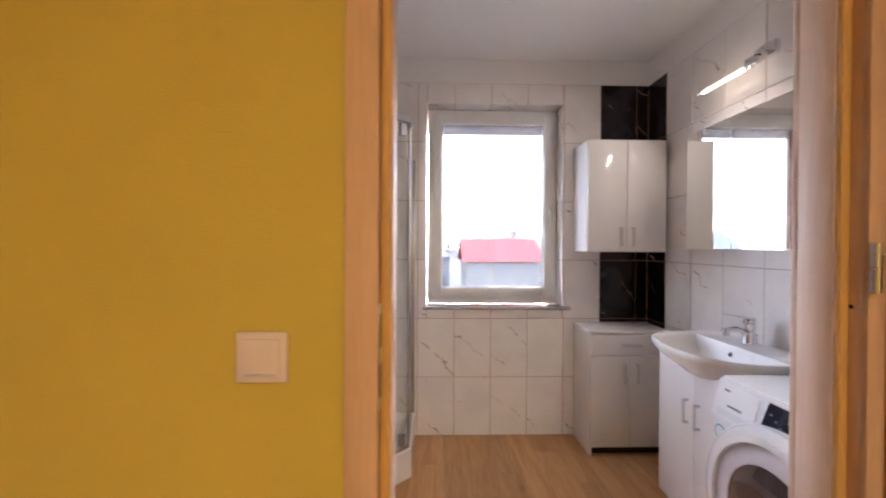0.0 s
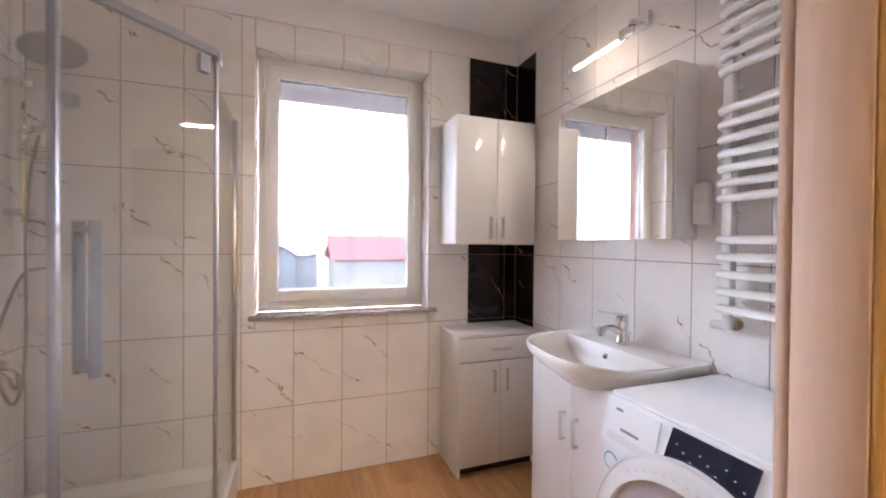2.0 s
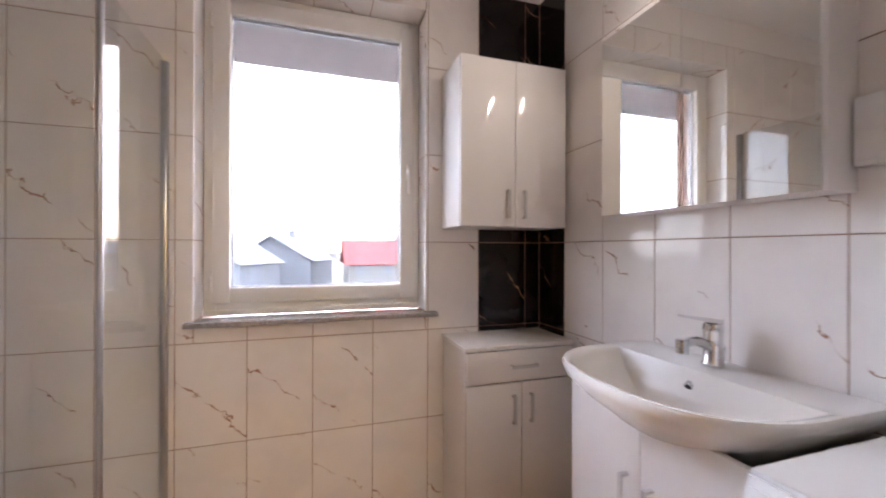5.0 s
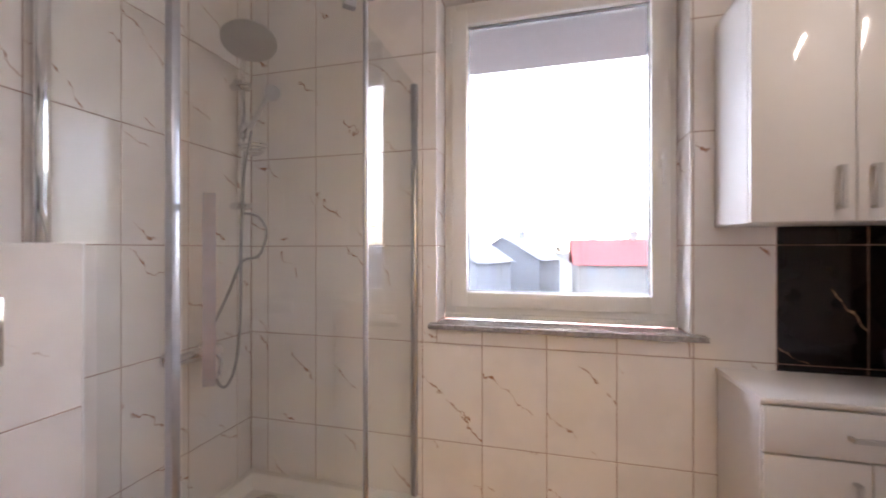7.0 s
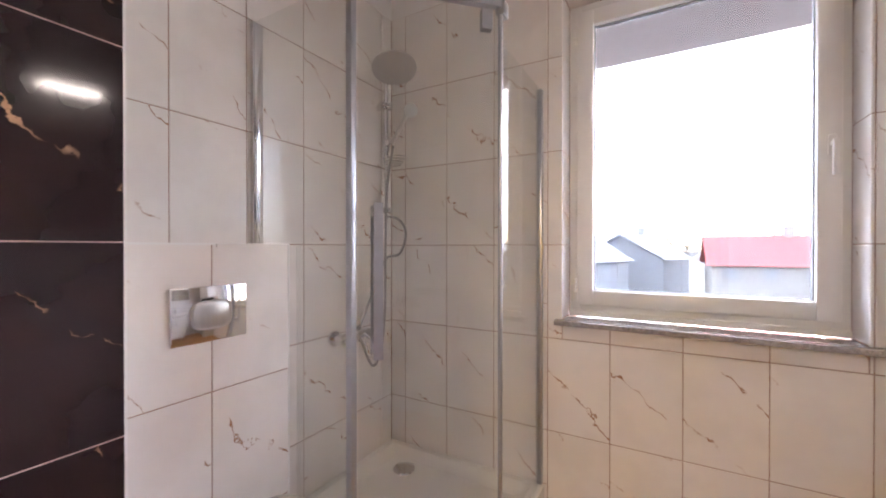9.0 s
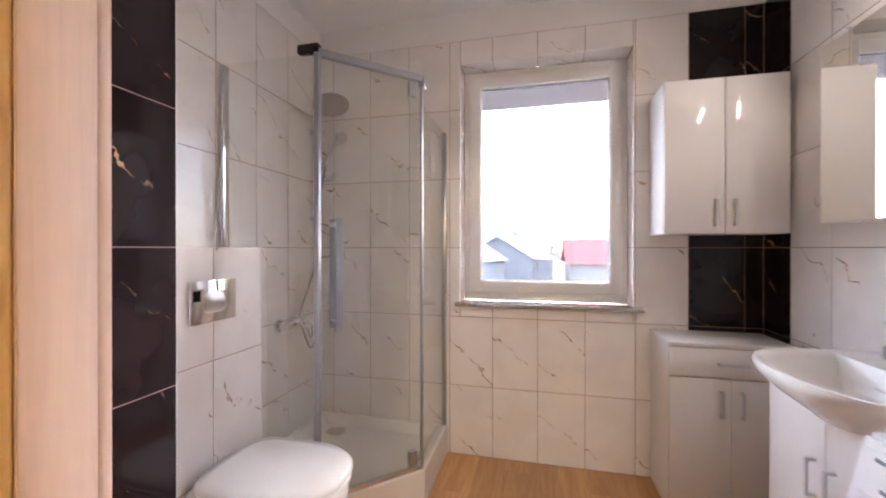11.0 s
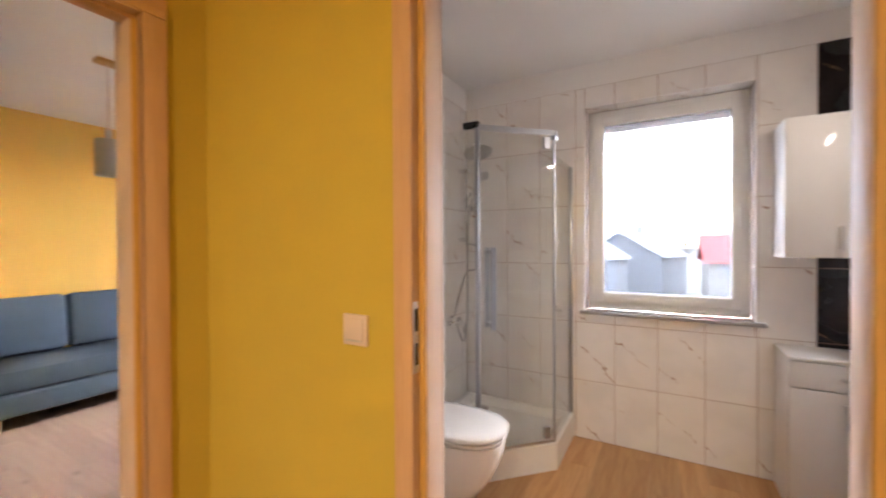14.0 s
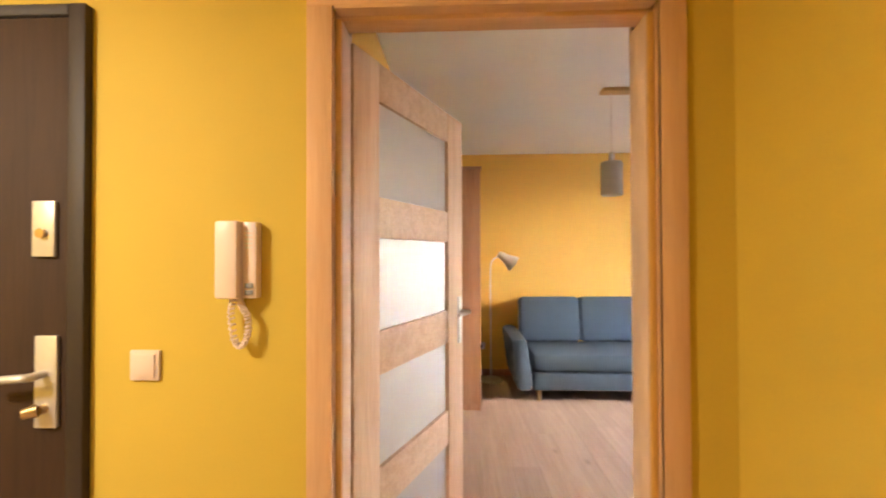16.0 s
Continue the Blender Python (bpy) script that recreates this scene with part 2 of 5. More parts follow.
# Same veneer as the casings, coloured paler for the daylight on it.
M_FRAME_DAYLIT = wood("daylit_beech_veneer", (0.62, 0.46, 0.36), (0.565, 0.41, 0.315), 0.5, "Z", 0.03)
M_FRAME_H = wood("beech_veneer_cross", (0.62, 0.39, 0.225), (0.56, 0.335, 0.18), 0.58, "Y", 0.04)
M_FRAME_X = wood("beech_veneer_head", (0.62, 0.39, 0.225), (0.56, 0.335, 0.18), 0.58, "X", 0.03)
M_LEAF = wood("oak_door_veneer", (0.60, 0.41, 0.27), (0.50, 0.32, 0.20), 0.45, "Z", 0.03)
M_LEAF_H = wood("oak_door_veneer_cross", (0.60, 0.41, 0.27), (0.48, 0.31, 0.19), 0.45, "Y", 0.05)
M_DOOR = wood("warm_oak_veneer", (0.67, 0.39, 0.145), (0.57, 0.29, 0.085), 0.45, "Z", 0.0, 0.5, 0.4)
M_DOOR_H = wood("warm_oak_veneer_cross", (0.66, 0.38, 0.14), (0.52, 0.25, 0.07), 0.45, "Y", 0.0, 0.5, 0.6)
M_WARD = wood("brown_wardrobe_veneer", (0.42, 0.22, 0.12), (0.33, 0.16, 0.08), 0.45, "Z")
M_SEAL = mat("ochre_door_seal", (0.58, 0.32, 0.08), 0.6, vary=0.04)
M_PVC = mat("white_window_plastic", (0.84, 0.83, 0.82), 0.28, vary=0.015)
M_GASKET = mat("grey_window_gasket", (0.28, 0.28, 0.30), 0.6)
M_LACQ = mat("white_gloss_lacquer", (0.84, 0.81, 0.78), 0.045, vary=0.012)
M_CARCASS = mat("white_melamine", (0.83, 0.80, 0.78), 0.35, vary=0.02)
M_CERAMIC = mat("white_ceramic", (0.86, 0.83, 0.79), 0.12, vary=0.01)
M_ENAMEL = mat("white_appliance_enamel", (0.84, 0.84, 0.85), 0.22, vary=0.012)
M_ENAMEL_GREY = mat("pale_grey_appliance_plastic", (0.70, 0.70, 0.71), 0.3, vary=0.02)
M_BAND = mat("lilac_grey_plastic", (0.60, 0.56, 0.60), 0.2, vary=0.02)
M_TRAY = mat("white_acrylic", (0.85, 0.83, 0.80), 0.16, vary=0.015)
M_RAD = mat("white_radiator_enamel", (0.86, 0.85, 0.84), 0.2, vary=0.01)
M_CHROME = mat("chrome", (0.78, 0.78, 0.80), 0.07, 1.0, vary=0.03)
M_PROFILE = mat("satin_aluminium_profile", (0.46, 0.47, 0.51), 0.28, 1.0, vary=0.05)
M_HOSE = mat("grey_metal_hose", (0.36, 0.35, 0.35), 0.4, 0.7, scale=400, vary=0.3)
M_STEEL = mat("brushed_steel", (0.62, 0.60, 0.59), 0.28, 1.0, scale=90, vary=0.08, stretch=(1, 1, 0.1))
M_NICKEL = mat("satin_nickel", (0.62, 0.60, 0.58), 0.42, 0.55, vary=0.06)
M_BRASS = mat("dull_brass", (0.52, 0.38, 0.20), 0.35, 1.0, vary=0.1)
M_DARK = mat("black_plastic", (0.012, 0.011, 0.013), 0.2, vary=0.1)
M_DARKGLASS = mat("dark_tinted_glass", (0.035, 0.02, 0.018), 0.04, vary=0.1, coat=0.6)
M_SCREEN = mat("black_gloss_display", (0.008, 0.009, 0.016), 0.05, vary=0.05)
M_INK = mat("grey_print", (0.22, 0.22, 0.24), 0.5)
M_TEAL = mat("teal_print", (0.12, 0.42, 0.42), 0.5)
M_MIRROR = mat("mirror_silver", (0.90, 0.91, 0.90), 0.0, 1.0, vary=0.0)
M_GLASS = thin_glass("shower_glass", (0.972, 0.98, 0.972), 1.0)
M_PANE = thin_glass("sky_dimming_glass", PANE, 0.6)
M_FROST = frosted("frosted_glass", (0.52, 0.475, 0.435))
M_GRANITE = mat("grey_granite", (0.33, 0.30, 0.30), 0.2, scale=420, vary=0.6, big=90)
M_SWITCH = mat("white_switch_plastic", (0.70, 0.56, 0.49), 0.3, vary=0.015)
M_PHONE = mat("white_handset_plastic", (0.78, 0.64, 0.585), 0.35, vary=0.015)
M_ENTRY = wood("dark_brown_door_skin", (0.046, 0.023, 0.013), (0.030, 0.015, 0.009), 0.7, "Z")
M_ENTRY_EDGE = mat("dark_brown_steel", (0.020, 0.011, 0.008), 0.6, vary=0.1)
M_SOFA = mat("blue_grey_fabric", (0.06, 0.09, 0.125), 0.9, bump=0.6, scale=500, vary=0.12)
M_LAMPMETAL = mat("white_lamp_enamel", (0.72, 0.66, 0.60), 0.35, vary=0.02)
M_ASH = wood("blond_wood", (0.60, 0.38, 0.16), (0.5, 0.3, 0.12), 0.45, "Y")
M_TUBE = glow("lit_tube", (1.0, 0.84, 0.62), 3.5)
M_DIFF = glow("lit_diffuser", (1.0, 0.8, 0.55), 3.0)
M_SOFFIT = mat("grey_white_soffit", (0.56, 0.55, 0.58), 0.8, vary=0.03)
# Outdoor colours are lightened and drawn together to imitate mist over the distance.
M_GRASS = mat("winter_grass", (0.17, 0.167, 0.145), 0.95, vary=0.4, scale=2, big=0.1)
M_ROOF_RED = mat("red_roof_tile", (0.42, 0.10, 0.095), 0.8, vary=0.15, scale=6)
M_ROOF_GREY = mat("grey_roof_tile", (0.235, 0.245, 0.26), 0.8, vary=0.15, scale=6)
M_HOUSE = mat("pale_render", (0.30, 0.28, 0.255), 0.9, vary=0.1, scale=4)
M_HOUSE_DARK = mat("grey_render", (0.25, 0.255, 0.27), 0.9, vary=0.1, scale=4)
M_HOUSE_ORANGE = mat("orange_render", (0.33, 0.155, 0.10), 0.9, vary=0.1, scale=4)
M_TWIG = mat("bare_branches", (0.19, 0.18, 0.18), 0.95, vary=0.2)


# ---- mesh helpers ----
def box(bm, x0, y0, z0, x1, y1, z1, bevel=0.0, seg=2):
    lo, hi = Vector((min(x0, x1), min(y0, y1), min(z0, z1))), Vector((max(x0, x1), max(y0, y1), max(z0, z1)))
    r = bmesh.ops.create_cube(bm, size=1.0, matrix=Matrix.LocRotScale((lo + hi) / 2, None, hi - lo))
    if bevel:
        edges = list({e for v in r["verts"] for e in v.link_edges})
        bmesh.ops.bevel(bm, geom=edges, offset=bevel, segments=seg, profile=0.5, affect="EDGES")
    return bm


def boxes(*dims, bevel=0.0):
    bm = bmesh.new()
    for d in dims:
        box(bm, *d, bevel=bevel)
    return bm


def rod(bm, a, b, r0, r1=None, seg=20, caps=True):
    a, b = Vector(a), Vector(b)
    d = b - a
    m = Matrix.Translation((a + b) / 2) @ d.to_track_quat("Z", "Y").to_matrix().to_4x4()
    bmesh.ops.create_cone(bm, cap_ends=caps, segments=seg, radius1=r0, radius2=r0 if r1 is None else r1, depth=d.length, matrix=m)
    return bm


def rods(*list_of, seg=20):
    bm = bmesh.new()
    for a, b, r in list_of:
        rod(bm, a, b, r, seg=seg)
    return bm


def lathe(bm, profile, m, seg=32):
    """Turns (radius, height) pairs round the local z axis."""
    rings = []
    for r, z in profile:
        if r < 1e-5:
            rings.append([bm.verts.new(m @ Vector((0, 0, z)))])
        else:
            rings.append([bm.verts.new(m @ Vector((r * math.cos(2 * math.pi * i / seg), r * math.sin(2 * math.pi * i / seg), z))) for i in range(seg)])
    for a, b in zip(rings, rings[1:]):
        for i in range(seg):
            j = (i + 1) % seg
            if len(a) == 1 and len(b) == 1:
                continue
            if len(a) == 1:
                bm.faces.new((a[0], b[i], b[j]))
            elif len(b) == 1:
                bm.faces.new((a[i], a[j], b[0]))
            else:
                bm.faces.new((a[i], a[j], b[j], b[i]))
    return bm


def tube(bm, pts, r, seg=10):
    """A round bar along a line of points, with closed ends."""
    pts = [Vector(p) for p in pts]
    rings, up = [], Vector((0.13, 0.27, 0.95)).normalized()
    for i, p in enumerate(pts):
        t = (pts[min(i + 1, len(pts) - 1)] - pts[max(i - 1, 0)]).normalized()
        u = up - t * up.dot(t)
        if u.length < 0.1:
            u = Vector((1, 0, 0)) - t * t.x
        u.normalize()
        v = t.cross(u)
        up = u
        rings.append([bm.verts.new(p + r * (math.cos(2 * math.pi * k / seg) * u + math.sin(2 * math.pi * k / seg) * v)) for k in range(seg)])
    for a, b in zip(rings, rings[1:]):
        for k in range(seg):
            bm.faces.new((a[k], a[(k + 1) % seg], b[(k + 1) % seg], b[k]))
    bm.faces.new(rings[0][::-1])
    bm.faces.new(rings[-1])
    return bm


def loft(bm, rings, close_first=True, close_last=True):
    vs = [[bm.verts.new(p) for p in ring] for ring in rings]
    n = len(vs[0])
    for a, b in zip(vs, vs[1:]):
        for i in range(n):
            bm.faces.new((a[i], a[(i + 1) % n], b[(i + 1) % n], b[i]))
    if close_first:
        bm.faces.new(vs[0][::-1])
    if close_last:
        bm.faces.new(vs[-1])
    return bm


def prism(bm, outline, z0, z1):
    return loft(bm, [[(x, y, z0) for x, y in outline], [(x, y, z1) for x, y in outline]])


def arc(points, bend=8):
    """A smooth line through a few points."""
    p = [Vector(q) for q in points]
    out = []
    for i in range(len(p) - 1):
        a, b, c, d = p[max(i - 1, 0)], p[i], p[i + 1], p[min(i + 2, len(p) - 1)]
        for k in range(bend):
            t = k / bend
            out.append(0.5 * ((2 * b) + (c - a) * t + (2 * a - 5 * b + 4 * c - d) * t * t + (3 * b - a - 3 * c + d) * t ** 3))
    return out + [p[-1]]


def part(name, bm, material, parent=None, label="", smooth=35):
    bmesh.ops.recalc_face_normals(bm, faces=bm.faces[:])
    me = bpy.data.meshes.new(name)
    bm.to_mesh(me)
    bm.free()
    me.materials.append(material)
    if smooth:
        me.polygons.foreach_set("use_smooth", [True] * len(me.polygons))
        me.set_sharp_from_angle(angle=radians(smooth))
    o = new(name, me)
    if parent:
        o.parent = parent
        o.matrix_parent_inverse = parent.matrix_basis.inverted()
    if label:
        o["label"] = label
    return o


def thing(name, base, label, category, group="", kind=""):
    e = new(name)
    e.empty_display_size = 0.05
    e.matrix_basis = base if isinstance(base, Matrix) else Matrix.Translation(base)
    return tagged(e, label, category, group, kind)


def place(name, bm, material, parent, m, label=""):
    """A part whose mesh is drawn in the thing's own axes."""
    bm.transform(m)
    return part(name, bm, material, parent, label)


def structure(name, bm, material, label, category):
    return tagged(part(name, bm, material), label, category, kind="structure")

# ---- plan ----
L, R, N = -0.89, 1.53, 2.65        # bathroom walls: shower side, basin side, window side
LF, LB = -0.66, -0.568             # cistern wall, black tiled wall
DW0, DW1 = 0.635, 0.733             # wall between hall and bathroom
HX = -0.93                         # hall wall with the two doors
CEIL = 2.56
HE, HS = 1.2, -2.4                 # hall: east and south
LW, LS, LN = -4.4, -0.52, 3.2      # living room: west, south, north

# ---- structure ----
structure("floor", boxes((L - 0.1, DW0 + 0.06, -0.12, R + 0.1, N + 0.1, -0.012)), M_GROUT_DARK, "screed under wood-look bathroom floor", "floor")
structure("floor_hall", boxes((HX - 0.12, HS, -0.12, HE, DW0 + 0.06, -0.010)), M_GROUT_DARK, "screed under pale oak hall floor", "floor")
structure("floor_living", boxes((LW, LS, -0.12, HX - 0.12, LN, -0.010)), M_GROUT_DARK, "screed under pale oak living room floor", "floor")
structure("ceiling", boxes((L - 0.25, DW1, CEIL, R + 0.2, N + 0.3, CEIL + 0.1)), M_WHITE_PAINT, "smooth white painted bathroom ceiling", "ceiling")
structure("ceiling_hall", boxes((HX - 0.12, HS - 0.1, 2.5, HE + 0.1, DW1, 2.66)), M_WHITE_PAINT, "white painted hall ceiling", "ceiling")
structure("ceiling_living", boxes((LW - 0.1, LS - 0.1, 2.53, HX - 0.12, LN + 0.1, 2.66)), M_WHITE_PAINT, "white painted living room ceiling", "ceiling")
# window wall, with its opening
WX0, WX1, WZ0, WZ1 = 0.012, 0.939, 0.885, 2.262
TH = 0.0022
structure("wall_north", boxes((L - 0.25, N + TH, -0.1, WX0 - TH, 3.0, CEIL), (WX1 + TH, N + TH, -0.1, R + 0.2, 3.0, CEIL),
                              (WX0 - TH, N + TH, -0.1, WX1 + TH, 3.0, WZ0 - 0.02), (WX0 - TH, N + TH, WZ1 + TH, WX1 + TH, 3.0, CEIL)), M_GROUT, "tiled bathroom wall with a window", "wall")
structure("wall_west", boxes((L - 0.25, DW1, -0.1, L - TH, N + TH, CEIL)), M_GROUT, "tiled bathroom wall behind the shower", "wall")
structure("wall_cistern", boxes((L - TH, 1.331 - TH, 0, LF - TH, 1.807 - TH, 1.2 - TH)), M_GROUT, "low tiled cistern wall behind the toilet", "wall")
structure("wall_pillar", boxes((L - TH, DW1, 0, LB - TH, 1.331 - TH, CEIL)), M_GROUT_DARK, "black marble tiled wall beside the toilet", "wall")
structure("wall_east", boxes((R + TH, DW1, -0.1, R + 0.2, N + TH, CEIL)), M_GROUT, "tiled bathroom wall behind basin and washer", "wall")
structure("plaster_band_north", boxes((L - 0.001, N - 0.0005, 2.4, R + 0.001, N + TH, CEIL)), M_PLASTER, "white plaster above the tiles", "trim")
structure("plaster_band_west", boxes((L - TH, 1.331, 2.4, L + 0.0005, N - 0.0005, CEIL)), M_PLASTER, "white plaster above the tiles", "trim")
structure("plaster_band_east", boxes((R - 0.0005, DW1, 2.4, R + TH, N - 0.0005, CEIL)), M_PLASTER, "white plaster above the tiles", "trim")
structure("plaster_band_pillar", boxes((L, DW1, 2.4, LB + 0.0005, 1.331 + 0.0005, CEIL)), M_PLASTER, "white plaster above the black tiles", "trim")
DX0, DX1, DH = -0.015, 0.772, 2.05      # clear bathroom door opening
structure("wall_south", boxes((HX, DW0, -0.1, DX0 - 0.03, DW1 - 0.008, CEIL), (DX1 + 0.03, DW0, -0.1, R + 0.2, DW1 - 0.008, CEIL),
                              (DX0 - 0.03, DW0, DH + 0.03, DX1 + 0.03, DW1 - 0.008, CEIL)), M_YELLOW, "yellow painted hall wall with bathroom door", "wall")
structure("wall_south_lining", boxes((LB, DW1 - 0.007, 0, DX0 - 0.03, DW1, CEIL), (DX1 + 0.03, DW1 - 0.007, 0, R, DW1, CEIL),
                                     (DX0 - 0.03, DW1 - 0.007, DH + 0.03, DX1 + 0.03, DW1, CEIL)), M_PLASTER, "white bathroom side of the door wall", "wall")
LY0, LY1 = -0.43, 0.412                # clear living room door opening
EY0, EY1, EH = -2.10, -1.142, 2.09     # entrance door with its frame
structure("wall_hall_west", boxes((HX - 0.12, LY1 + 0.03, -0.1, HX, DW1, CEIL), (HX - 0.12, EY1, -0.1, HX, LY0 - 0.03, CEIL),
                                  (HX - 0.12, LY0 - 0.03, DH + 0.03, HX, LY1 + 0.03, CEIL), (HX - 0.12, EY0, EH, HX, EY1, CEIL),
                                  (HX - 0.12, HS, -0.1, HX, EY0, CEIL)), M_YELLOW, "yellow painted hall wall with two doors", "wall")
structure("wall_hall_south", boxes((HX - 0.12, HS - 0.1, -0.1, HE + 0.1, HS, CEIL)), M_YELLOW, "plain yellow hall wall", "wall")
structure("wall_hall_east", boxes((HE, HS, -0.1, HE + 0.1, DW0, CEIL)), M_YELLOW, "plain yellow hall wall", "wall")
structure("wall_living_west", boxes((LW - 0.1, LS - 0.1, -0.1, LW, LN + 0.1, CEIL)), M_YELLOW_WARM, "yellow painted living room wall behind sofa", "wall")
structure("wall_living_south", boxes((LW, LS - 0.1, -0.1, HX - 0.12, LS, CEIL)), M_YELLOW_WARM, "yellow painted living room wall", "wall")
# Unseen opening added here; its size sets how much daylight fills the room.
structure("wall_living_north", boxes((LW, LN, -0.1, -2.8, LN + 0.1, CEIL), (-2.42, LN, -0.1, HX - 0.12, LN + 0.1, CEIL),
                                     (-2.8, LN, -0.1, -2.42, LN + 0.1, 0.95), (-2.8, LN, 2.2, -2.42, LN + 0.1, CEIL)), M_PLASTER, "living room wall with window opening", "wall")
structure("wall_living_east", boxes((HX - 0.12, DW1 + 0.001, -0.1, L - 0.25, LN + 0.1, CEIL)), M_PLASTER, "plain living room wall", "wall")
structure("baseboard", boxes((LW, 0.10, 0, LW + 0.016, LN, 0.07), bevel=0.003), M_WARD, "brown skirting along the sofa wall", "baseboard")

structure("corner_trim_cistern", boxes((LF - 0.004, 1.803, 0.001, LF + 0.0012, 1.8082, 1.2012)), M_PVC, "white corner strip on the cistern wall", "trim")
structure("ledge_trim", boxes((LF - 0.004, 1.3325, 1.196, LF + 0.0012, 1.8025, 1.2012)), M_PVC, "white edge strip on the cistern ledge", "trim")
structure("corner_trim_pillar", boxes((LB - 0.004, 1.327, 0.001, LB + 0.0012, 1.3322, 2.4)), M_PVC, "pale corner strip on black tiles", "trim")


# ---- window ----
def bathroom_window():
    w = thing("window_1", (0.48, 2.8, 0.9), "white plastic tilt window with clear glass above granite sill", "window", kind="structure")
    y0, y1 = 2.775, 2.85
    f = boxes((WX0 + 0.004, y0, WZ0 + 0.01, WX0 + 0.05, y1, WZ1 - 0.003), (WX1 - 0.05, y0, WZ0 + 0.01, WX1 - 0.004, y1, WZ1 - 0.003),
              (WX0 + 0.05, y0, WZ1 - 0.045, WX1 - 0.05, y1, WZ1 - 0.003), (WX0 + 0.05, y0, WZ0 + 0.01, WX1 - 0.05, y1, WZ0 + 0.06), bevel=0.004)
    part("window_frame", f, M_PVC, w)
    a, b, c, d = 0.052, 0.908, 0.937, 2.222
    g = 0.066
    s = boxes((a, 2.757, c, a + g, 2.83, d), (b - g, 2.757, c, b, 2.83, d), (a + g - 0.001, 2.757, d - g, b - g + 0.001, 2.83, d), (a + g - 0.001, 2.757, c, b - g + 0.001, 2.83, c + g), bevel=0.006)
    sash = part("sash", s, M_PVC, w)
    q = g - 0.004
    gk = boxes((a + q, 2.782, c + q, a + q + 0.008, 2.80, d - q), (b - q - 0.008, 2.782, c + q, b - q, 2.80, d - q),
               (a + q + 0.008, 2.782, d - q - 0.008, b - q - 0.008, 2.80, d - q), (a + q + 0.008, 2.782, c + q, b - q - 0.008, 2.80, c + q + 0.008))
    part("gasket", gk, M_GASKET, sash)
    pane = part("pane", boxes((a + q, 2.795, c + q, b - q, 2.799, d - q)), M_PANE, sash, smooth=0)
    # Shadow off, so daylight enters without the pane's dark tint.
    pane.visible_shadow = False
    h = boxes((0.868, 2.748, 1.50, 0.892, 2.757, 1.57), (0.873, 2.722, 1.53, 0.887, 2.75, 1.545), (0.872, 2.715, 1.43, 0.888, 2.727, 1.55), bevel=0.003)
    part("handle", h, M_PVC, sash, "white window handle")
    for z in (1.02, 2.12):
        part("hinge", rods(((0.045, 2.765, z - 0.03), (0.045, 2.765, z + 0.03), 0.008)), M_PVC, w)
    part("lower_profile", boxes((WX0 + 0.004, 2.765, WZ0 + 0.001, WX1 - 0.004, 2.80, WZ0 + 0.024), bevel=0.003), M_PVC, w)


bathroom_window()
structure("window_sill", boxes((-0.013, 2.605, WZ0 - 0.020, 0.986, 2.649, WZ0), (WX0 + 0.001, 2.649, WZ0 - 0.019, WX1 - 0.001, 2.80, WZ0 - 0.0005), bevel=0.002), M_GRANITE, "speckled grey granite window sill", "window sill")


# ---- door frames ----
def door_frame(name, m, w, label, strike=False, head=M_FRAME_X, t=0.098, wide=0.055):
    """Veneered frame: hall-side casing, rebate, lining and room-side casing. Local x across the opening, y into the wall."""
    f = thing(name, m, label, "door frame", kind="structure")
    for side, a, s in (("left", 0.0, -1), ("right", w, 1)):
        o = a + s * 0.02
        place("casing", boxes((o, -0.018, 0, o + s * wide, 0.0, DH + 0.02), bevel=0.004), M_FRAME, f, m)
        place("rebate", boxes((o, -0.017, 0, o + s * 0.008, 0.022, DH + 0.02)), M_FRAME, f, m)
        place("lining", boxes((a, 0.024, 0, a + s * 0.03, t - 0.004, DH), bevel=0.002), M_FRAME_DAYLIT, f, m)
        place("seal", boxes((a + s * 0.002, 0.012, 0, a + s * 0.019, 0.024, DH), bevel=0.003), M_SEAL, f, m, "ochre rubber door seal")
        place("inner_casing", boxes((a + s * 0.003, t - 0.0035, 0, a + s * (wide - 0.01), t + 0.014, DH + 0.05), bevel=0.004), M_FRAME_DAYLIT, f, m)
    place("casing_head", boxes((-0.02 - wide, -0.018, DH + 0.02, w + 0.02 + wide, 0.0, DH + 0.088), bevel=0.004), head, f, m)
    place("rebate_head", boxes((-0.012, -0.017, DH + 0.012, w + 0.012, 0.022, DH + 0.02)), head, f, m)
    place("lining_head", boxes((-0.03, 0.024, DH, w + 0.03, t - 0.032, DH + 0.03), bevel=0.002), head, f, m)
    place("inner_casing_head", boxes((-wide, t - 0.029, DH + 0.05, w + wide, t + 0.014, DH + 0.11), bevel=0.003), head, f, m)
    if strike:
        for z in (0.35, 1.22, 1.85):
            # Black stub gives the hole's shade; the rebate isn't drilled.
            place("screw_hole", rods(((w + 0.0185, 0.010, z - 0.03), (w + 0.0215, 0.010, z - 0.03), 0.004)), M_DARK, f, m, "dark screw hole")
        sp = place("strike_plate", boxes((-0.0205, -0.012, 1.018, -0.0175, 0.011, 1.195), bevel=0.001), M_STEEL, f, m, "satin steel strike plate")
        for z0, z1 in ((1.038, 1.093), (1.122, 1.178)):
            # Black patch gives the latch hole's shade on an uncut plate.
            place("strike_hole", boxes((-0.0176, -0.007, z0, -0.0168, 0.006, z1)), M_DARK, sp, m, "dark latch hole")
    return f


frame_bath = door_frame("door_frame_1", pose(DX0, DW0, 0), DX1 - DX0, "beech veneered bathroom door frame in yellow wall", True)
